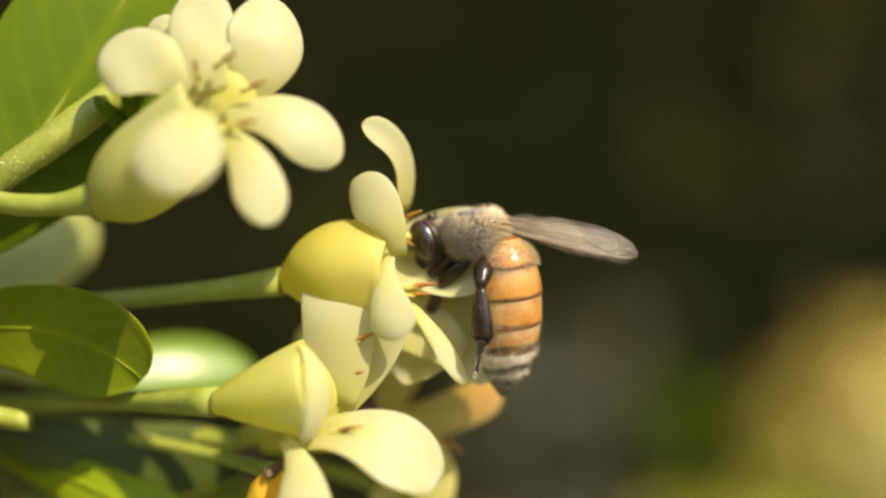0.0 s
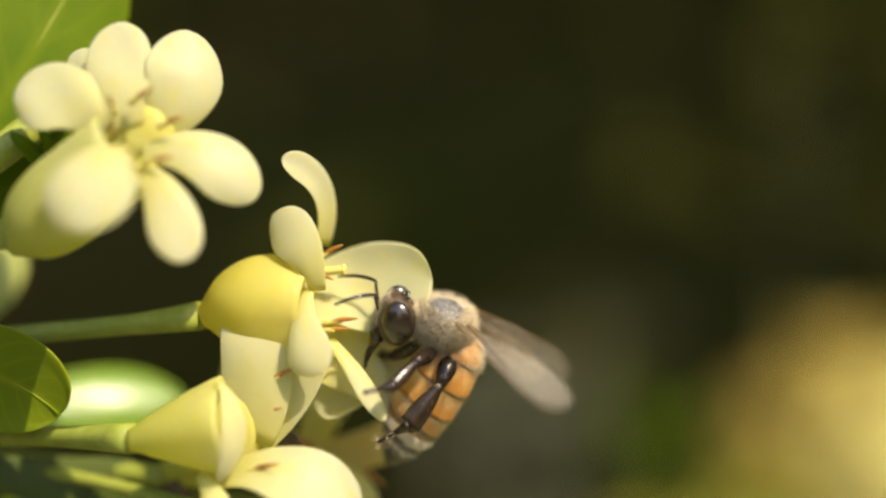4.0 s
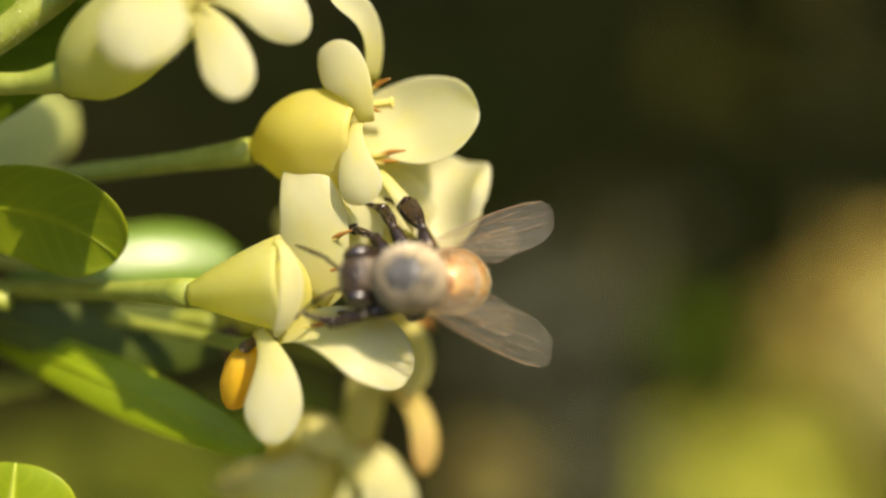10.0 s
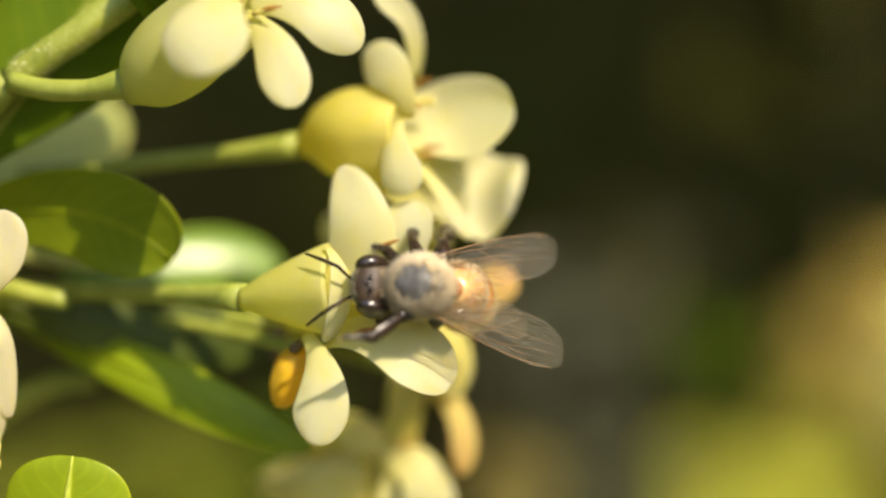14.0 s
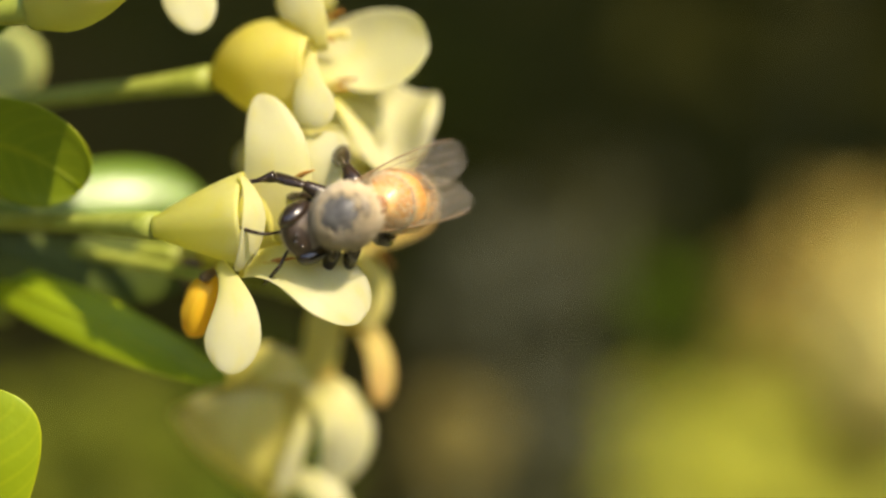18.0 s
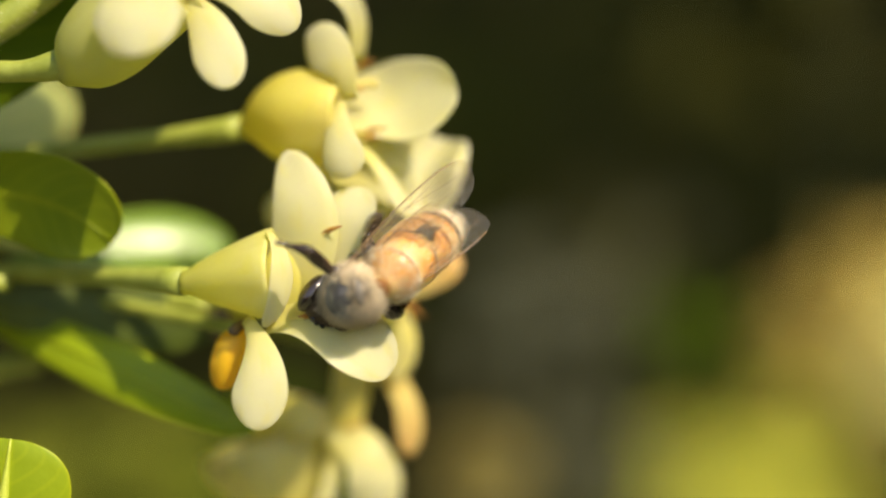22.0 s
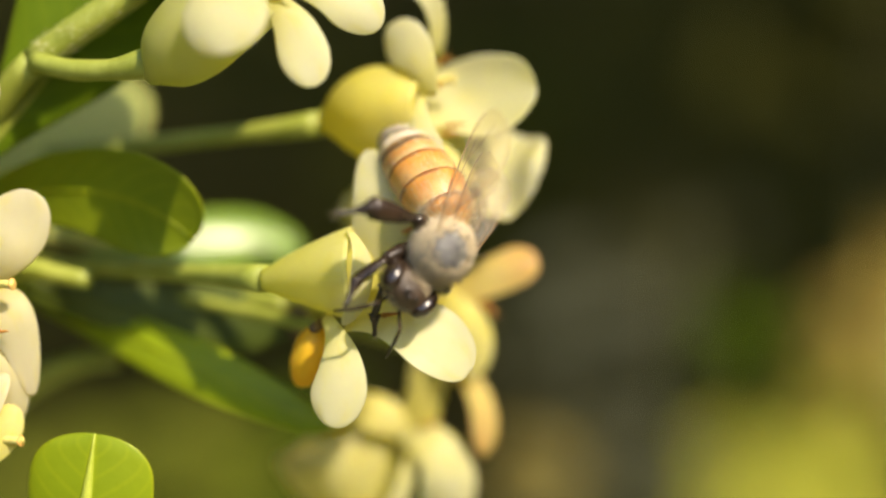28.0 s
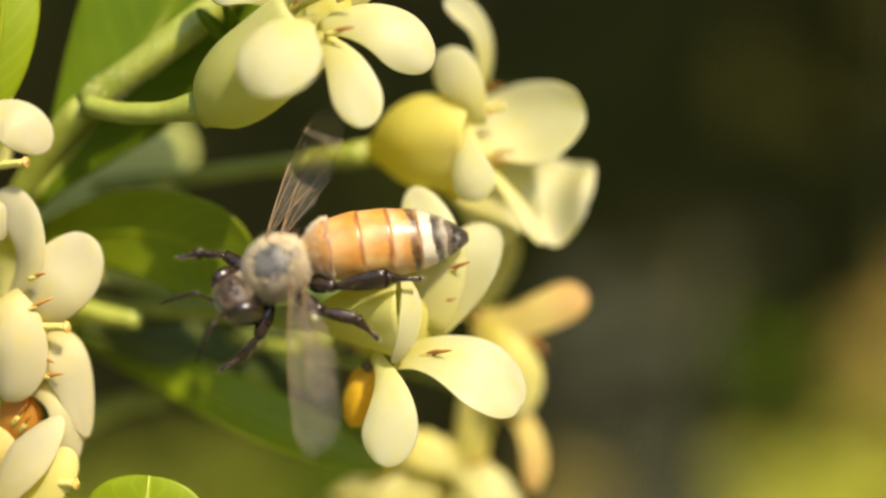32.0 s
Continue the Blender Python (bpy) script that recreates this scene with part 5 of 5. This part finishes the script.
# ---- motion ----
# seconds; the bee's place (mm) and turn; the turns of its abdomen, its left and its right wing
BEE_ROWS = [
    (0.0, (1.66, 61.8, 0.75, -11.7, -1.8, 157.6), (0, -86.4, -31.7), (-16.5, 23.2, 95.6), (20.7, -20.3, -56.5)),
    (1.0, (1.6, 61.8, 0.74, -10.3, -3, 155), (0, -85.5, 4.8), (-17.3, 24.1, 97.8), (21.1, -20.9, -54.2)),
    (2.0, (2.55, 61.8, -0.11, -28.7, -20.2, -169.8), (0, -65.4, -46.3), (-3.5, 23.3, 68.9), (21.6, -11.6, -96.5)),
    (2.5, (3.48, 61.8, -0.4, -32.7, -11.2, -155.4), (0, -69.8, -112.2), (5.1, 9.6, 28.8), (23.4, -11.2, -100.5)),
    (3.0, (4.05, 61.8, -0.34, -30.8, -15.7, -166.1), (0, -67.8, -129.9), (-1.7, 22, 65.6), (28.6, -11, -86.8)),
    (3.5, (3.88, 61.8, -0.85, -31.1, -10.1, -167.2), (0, -66.7, -127.1), (1.7, 9.7, 42.4), (26.4, -11.3, -97.3)),
    (5.5, (5.47, 60, -4.93, -47.4, -24.8, -126.8), (0, -71.1, 118.1), (16.3, 15.2, 1.9), (-11.4, 6.7, -40.9)),
    (6.0, (6.11, 60.5, -1.57, -24.02, 4.64, -120.47), (0.1, -48.5, 159), (-26.9, 8.8, 35.1), (16.7, 17.9, -74.4)),
    (6.3, (2.9, 60.8, 0.73, -41.1, 11.4, -168.1), (0, -57, -124.9), (-33.4, -38, 43.4), (27.4, 6.6, -1.4)),
    (6.5, (2.61, 60.4, 0.07, -43.2, 7.9, -168.7), (0, -77.9, -106.1), (-22.7, -39.8, 38.9), (30.4, 7.4, 1.4)),
    (6.7, (0.75, 59.6, -1.43, -64, 8, -170.4), (0, -68.6, 13), (-14.9, 10.4, 58.9), (32.7, -1, -38.9)),
    (6.9, (0.48, 58.8, -1.53, -64.7, 13.6, -165.5), (0, -69.9, -12.7), (-11.1, 14.8, 43.9), (-26.8, -62.6, -34.8)),
    (7.1, (0.37, 58.19, -4.13, -66.3, 23.2, -157.7), (0, -63.3, -5), (-6.1, 14.4, 33.4), (-24.4, -57.8, -48.7)),
    (7.3, (-0.83, 57.79, -5.95, -82.9, 21.1, 167.5), (0, -83.3, 93.8), (-65.2, -4.3, -8), (33.8, -5.1, -67.9)),
    (7.5, (0.08, 57.38, -6.24, -83.2, 18.2, 167.4), (0, -86.6, 170.6), (-71.1, -2.5, 16.6), (37, -4.7, -80.6)),
    (8.0, (-0.04, 57.28, -6.09, -77.7, 1.4, 169.8), (0, -71, 111.1), (-19.1, -6.5, 46), (4.7, -23.9, -56.9)),
    (8.5, (-0.91, 57.09, -7.08, -73.9, -4.6, 170.9), (0, -65.3, 87.3), (-41.9, 2.1, 54.2), (24, -6.5, -62.5)),
    (9.0, (-0.6, 56.89, -7.42, -68.8, -3.5, 150), (0, -64.7, 129.4), (-45.1, -0.3, 65.4), (35.7, -12.3, -54.7)),
    (10.0, (-0.24, 56.88, -7.36, -73, -5.1, 170), (0, -73.8, 92.5), (-38.3, 3.7, 69.9), (34.6, -6.5, -56.2)),
    (10.6, (-1.02, 56.88, -7.04, -71.3, -8.1, 173.4), (0, -73, 61.4), (-29.3, 4.5, 72.3), (37.7, -5.4, -53)),
    (11.0, (-1.79, 56.88, -6.83, -69.8, -4.7, 170.3), (0, -76, 70.4), (-30.7, 3.7, 68.9), (41.9, -6.2, -68.5)),
    (11.5, (-1.84, 56.88, -6.83, -73.8, -0.2, 174.3), (0, -77.9, 36), (-29.4, 3.7, 63.3), (39.6, -5.4, -76.3)),
    (12.0, (-1.72, 56.88, -7.64, -75.1, -3.4, 175.1), (0, -79.2, 42.2), (-30.2, 4, 65.6), (38.2, -5.5, -72.1)),
    (13.0, (-2.03, 56.88, -8, -73.6, -1.7, 172.7), (0, -85.7, 44.5), (-35.3, 3.5, 68.7), (40.2, -6.1, -70.1)),
    (14.0, (-2.03, 56.88, -7.51, -75.2, -1.9, 172), (0, -84.6, 58), (-35.3, 3.6, 68.9), (40, -6.1, -70.1)),
    (15.0, (-2.01, 56.88, -7.86, -75.3, 0.9, 172.7), (0, -83.5, 17.6), (-40, 4.1, 72.9), (39.3, -5.6, -74.5)),
    (15.5, (-2.41, 56.88, -8, -74.1, -1.4, 169.7), (0, -85.2, 52.9), (-34.3, 3.6, 68.9), (39.7, -6.1, -70.3)),
    (17.5, (-1.82, 56.88, -7.69, -75.5, 5.3, 169.9), (0, -72, 69.8), (-41.2, 5, 90.9), (41.4, -5.8, -69.3)),
    (18.0, (-1.17, 56.88, -7.64, -77.2, 22.2, 173.8), (0, -73.1, 40.8), (-50.3, 3.7, 87.5), (44, -4.3, -77.7)),
    (19.0, (-1.79, 56.88, -8.29, -74.8, 7.5, 168.8), (0, -64.4, 76.8), (-37.2, 5.4, 100.9), (33.1, -6, -54.3)),
    (20.0, (-1.98, 56.89, -7.86, -78.8, 33.8, 174), (0, -66.5, 19.4), (-40.3, 2.6, 82), (29.9, -3.1, -84.6)),
    (21.0, (-2.13, 56.88, -8.49, -80.4, 28.7, 171.7), (0, -64.6, 41.7), (-34.6, 3.5, 93.6), (35, -3.9, -78)),
    (22.0, (-2.19, 56.87, -8.87, -93.6, 17, 140.9), (0, -63.8, 95.3), (-46.9, 7.3, 107.5), (44.3, -10.9, -57.7)),
    (23.0, (-2.18, 56.88, -8.71, -83.2, 28.5, 171.4), (0, -63.6, 45.5), (-30.4, 1.6, 89), (23.8, -2.5, -75.4)),
    (24.0, (-2.63, 56.89, -8.2, -95.3, 43.1, 170.3), (0, -57.5, 15.5), (-22.5, -2, 85.1), (27.4, 1.7, -89.6)),
    (24.5, (-2.99, 56.89, -7.96, -99.2, 50.9, 169.4), (0, -58.7, 14), (-20.8, -2, 89.9), (22.1, 2, -89.7)),
    (25.0, (-3.14, 57.39, -8.19, -146.9, 43, 133.9), (0, -78.7, 42.2), (-65.7, -11.8, 81.9), (71.6, 13.4, -104.5)),
    (25.5, (-3.02, 57.38, -8.64, -68.9, 33.4, -125.9), (0, -0.1, 47.2), (18, -13.6, 112.7), (14.7, 12, -74.4)),
    (26.0, (-2.72, 57.38, -8.47, -70.7, 36.1, -130), (0, -5.8, 50.4), (14.6, -13.2, 114), (19, 11.5, -74.4)),
    (26.5, (-3.03, 57.38, -8.12, -147.6, 41.7, 137.5), (0, -68.9, 68.3), (-46.1, -9.2, 95.4), (64.4, 10.2, -88.5)),
    (28.5, (-1.73, 56.88, -6.57, -64.7, 37.8, -122.6), (0, -25, 43.3), (-25.6, -4.4, 82.6), (0.6, 9.8, -79.5)),
    (29.0, (-1.99, 56.88, -6.51, -83.6, 41.5, -150), (0, -52, 51.4), (-36.1, -4.4, 82.1), (24.3, 6.1, -86.9)),
    (29.5, (-1.77, 56.88, -6.33, -78.5, 36.9, -148.7), (0, -43.3, 44.4), (-32.1, -2.1, 86.8), (20.5, 3.7, -83.8)),
    (30.0, (-0.46, 56.9, -5.15, -44.6, 58, -101.1), (0, -38.6, -3), (9.2, 17.3, 86.2), (-86.2, 75.8, -161.7)),
    (30.5, (-1.02, 56.89, -5.56, -38.9, 46.4, -116.2), (0, -44.3, 22.7), (-39.3, 4.5, 72), (11.7, 1.4, -86)),
    (30.8, (-2.02, 56.9, -3.46, -47.3, 25.8, -128.4), (0, -56.7, 36), (-24.1, 13, 64), (17.4, 3.7, -62.8)),
    (31.0, (-2.92, 57.6, -4.17, -51.9, 22.5, -146.2), (0, -65.9, 30.9), (8.2, -21.6, 35.8), (-32.3, 36.1, -61.9)),
    (31.2, (-5.49, 57.29, -4.67, -60.3, 20.2, -158.8), (0, -65.8, 10), (-12.1, 11.5, 34), (12.3, -3.2, -54.9)),
    (31.6, (-9.31, 56.79, -5.97, -58.4, 32.8, -160.1), (0, -41.5, -6.8), (45.2, 18.4, 12.4), (17.3, 13.2, -22.2)),
    (32.0, (-12.58, 56.8, -5.71, -60.1, 32.8, -166.4), (0, -7, -24.1), (-10.7, 8.5, -31.6), (10.5, 3.7, -48.1)),
]
LEG_ROWS = {
    ("fore", 1): [(0.0, (-21.9, -12.3, -20.8)), (3.5, (-43.3, 3.1, -37.2)), (6.0, (-27.9, 13.5, -23.3)), (9.0, (5.9, -27.8, -0.7)), (13.0, (-2.0, -2.6, -2.2)), (19.0, (1.2, -3.4, 0.5)), (23.0, (-7.1, -25.7, -11.0)), (26.0, (58.0, 52.7, 64.2)), (32.0, (11.4, -34.3, 1.9))],
    ("fore", -1): [(0.0, (-37.6, -28.1, -28.7)), (6.0, (-37.6, -28.1, -28.7)), (8.0, (-23.0, -0.6, -21.4)), (9.0, (-18.2, -26.9, -10.5)), (13.0, (-13.8, -12.7, -10.2)), (15.5, (-14.2, -13.5, -10.4)), (19.0, (-17.8, -10.8, -14.4)), (26.0, (21.7, 40.8, 15.6)), (29.0, (15.3, -31.1, 18.8)), (30.0, (-1.1, -4.0, -0.3)), (30.5, (-7.6, 29.7, -11.1)), (32.0, (-33.7, -39.1, -20.1))],
    ("middle", 1): [(0.0, (-34.1, -37.8, -11.5)), (3.5, (50.5, -30.4, -26.3)), (6.0, (-43.8, -55.8, -19.2)), (13.0, (109.8, -26.8, -67.9)), (15.5, (109.6, -27.3, -69.6)), (19.0, (-33.8, -5.9, -6.3)), (22.0, (-15.4, -42.6, -17.5)), (23.0, (-29.3, -7.0, -6.1)), (25.0, (5.4, -32.2, -17.2)), (26.0, (4.5, 44.9, 23.1)), (29.0, (-11.9, 31.3, 8.6)), (30.0, (11.7, 38.9, 24.4)), (32.0, (58.1, 15.1, 34.1))],
    ("middle", -1): [(0.0, (-14.8, -21.0, 11.0)), (8.0, (-14.8, -21.0, 11.0)), (9.0, (-40.5, -32.5, 25.8)), (13.0, (-15.4, -9.6, 3.3)), (19.0, (-90.3, -35.7, 63.9)), (22.0, (-124.3, -17.5, 32.5)), (23.0, (-120.6, -19.2, 45.1)), (26.0, (-97.1, -30.6, 58.4)), (29.0, (-19.1, -56.1, 40.9)), (30.0, (-17.0, -27.0, 15.5)), (30.5, (-67.0, -42.7, 55.1)), (31.2, (-18.0, 0.1, -3.6)), (32.0, (-12.8, 8.9, -7.7))],
    ("hind", 1): [(0.0, (5.9, -26.3, -12.3)), (3.5, (27.7, -37.1, -33.8)), (6.0, (-50.7, -75.9, 10.4)), (19.0, (-37.7, -27.9, 18.1)), (22.0, (-54.9, -56.6, 30.3)), (23.0, (-34.0, -27.8, 15.7)), (25.0, (-0.1, -59.7, -16.2)), (26.0, (-10.8, 17.7, 11.2)), (29.0, (-13.6, -7.9, 5.8)), (30.0, (3.9, 8.9, 1.1)), (32.0, (37.0, 42.7, 11.4))],
    ("hind", -1): [(0.0, (-24.6, -35.0, 30.3)), (8.0, (-24.6, -35.0, 30.3)), (9.0, (-60.3, -32.1, 63.4)), (13.0, (-19.1, -30.9, 24.2)), (15.5, (-20.0, -31.1, 25.0)), (19.0, (-35.4, -29.1, 37.6)), (22.0, (-33.1, -42.9, 40.9)), (23.0, (-118.7, 56.1, -71.6)), (26.0, (-56.7, 4.2, 39.0)), (29.0, (-87.0, 12.2, 67.7)), (30.0, (-75.3, 16.7, 47.4)), (30.5, (-97.8, 39.2, 38.1)), (31.2, (-10.7, -10.5, 10.5)), (32.0, (5.4, 3.4, -4.1))],
}
# the turn of the head on the neck
HEAD_ROWS = [
    (0.0, (0, 8, -6)), (3.0, (10, 5, -10)), (6.0, (0, 0, 0)), (9.0, (0, 10, 8)), (15.5, (0, 0, 4)), (17.5, (-24, 14, -6)), (19.0, (-34, 18, -4)),
    (24.0, (-38, 24, 0)), (25.0, (-6, 62, 0)), (26.5, (0, 74, 0)), (29.0, (0, 12, 0)), (30.0, (-14, 6, 0)), (32.0, (0, 0, 0)),
]
SWAY_ROWS = [
    (0.0, -0.06, 0.00, -0.81),
    (2.0, -0.21, 0.00, -0.90),
    (3.5, -0.15, 0.00, -0.83),
    (6.0, 0.04, 0.00, -0.69),
    (8.0, -0.02, 0.00, -0.65),
    (9.0, -0.14, 0.00, -0.27),
    (11.0, -0.34, 1.32, -0.34),
    (13.0, -0.65, 2.20, 0.48),
    (15.5, -0.65, 2.20, 0.46),
    (18.0, -0.62, 2.20, 0.22),
    (20.0, -0.43, 2.20, 0.43),
    (22.0, -0.55, 2.20, 0.41),
    (24.0, -0.44, 2.20, 0.36),
    (26.0, -0.57, 2.20, 0.24),
    (29.0, -0.57, 2.20, 0.80),
    (31.0, -0.57, 2.20, 1.00),
    (32.0, -0.55, 2.20, 1.12),
]


def fly():
    rows = [(t, pose(p[0] * MM, p[1] * MM, EYE.z + p[2] * MM, *p[3:])) for t, p, _, _, _ in BEE_ROWS]
    walk(bee, rows)
    walk(abdomen, [(t, pose(-1.58 * MM, 0, -0.3 * MM, *a)) for t, _, a, _, _ in BEE_ROWS])
    neck = V(1.4, 0, -0.15) * MM
    walk(bee_head, [(t, Matrix.Translation(neck) @ pose(0, 0, 0, *turn) @ Matrix.Translation(-neck)) for t, turn in HEAD_ROWS])
    for kind, rows in LEG_ROWS.items():
        leg = legs[kind]
        place = leg.location.copy()
        walk(leg, [(t, Matrix.Translation(place) @ pose(0, 0, 0, *turn)) for t, turn in rows])
    walk(wings[1], [(t, pose(-0.1 * MM, 1.2 * MM, 0.85 * MM, *w)) for t, _, _, w, _ in BEE_ROWS])
    walk(wings[-1], [(t, pose(-0.1 * MM, -1.2 * MM, 0.85 * MM, *w)) for t, _, _, _, w in BEE_ROWS])

# the visited blossom: place (mm) and tilt; it hangs higher until the bee's weight comes on it
SAG_ROWS = [
    (0.0, -0.02, 0.92, -2.8), (3.5, -0.02, 0.92, -2.8), (6.0, -0.10, 0.79, -3.0), (7.2, -0.10, 0.60, -2.8), (8.0, -0.05, 0.45, -2.2),
    (9.0, 0.03, 0.36, -0.7), (11.0, 0.06, 0.05, 0.0), (13.0, 0.0, 0.0, 0.0), (15.5, 0.03, 0.07, 0.4), (18.0, 0.18, 0.05, 1.0),
    (20.0, 0.20, -0.05, 0.7), (22.0, 0.12, -0.07, 1.2), (24.0, 0.14, -0.10, 1.2), (26.0, 0.05, -0.07, 1.2), (29.0, 0.05, -0.05, 2.0), (31.0, -0.05, -0.10, 2.2), (32.0, -0.15, 0.0, 1.4),
]


def sway():
    nod = bpy.data.objects["nodding_blossom"]
    base = nod.location.copy()
    walk(nod, [(t, Matrix.Translation(base + V(x, y, z) * MM)) for t, x, y, z in SWAY_ROWS])
    rest = visited.location.copy()
    walk(visited, [(t, Matrix.Translation(rest + V(x, 0, z) * MM) @ pose(0, 0, 0, 0, tilt, 0)) for t, x, z, tilt in SAG_ROWS])


def motions():
    """All that moves: the bee and its limbs, and the blossoms that sway."""
    sway()
    fly()


motions()
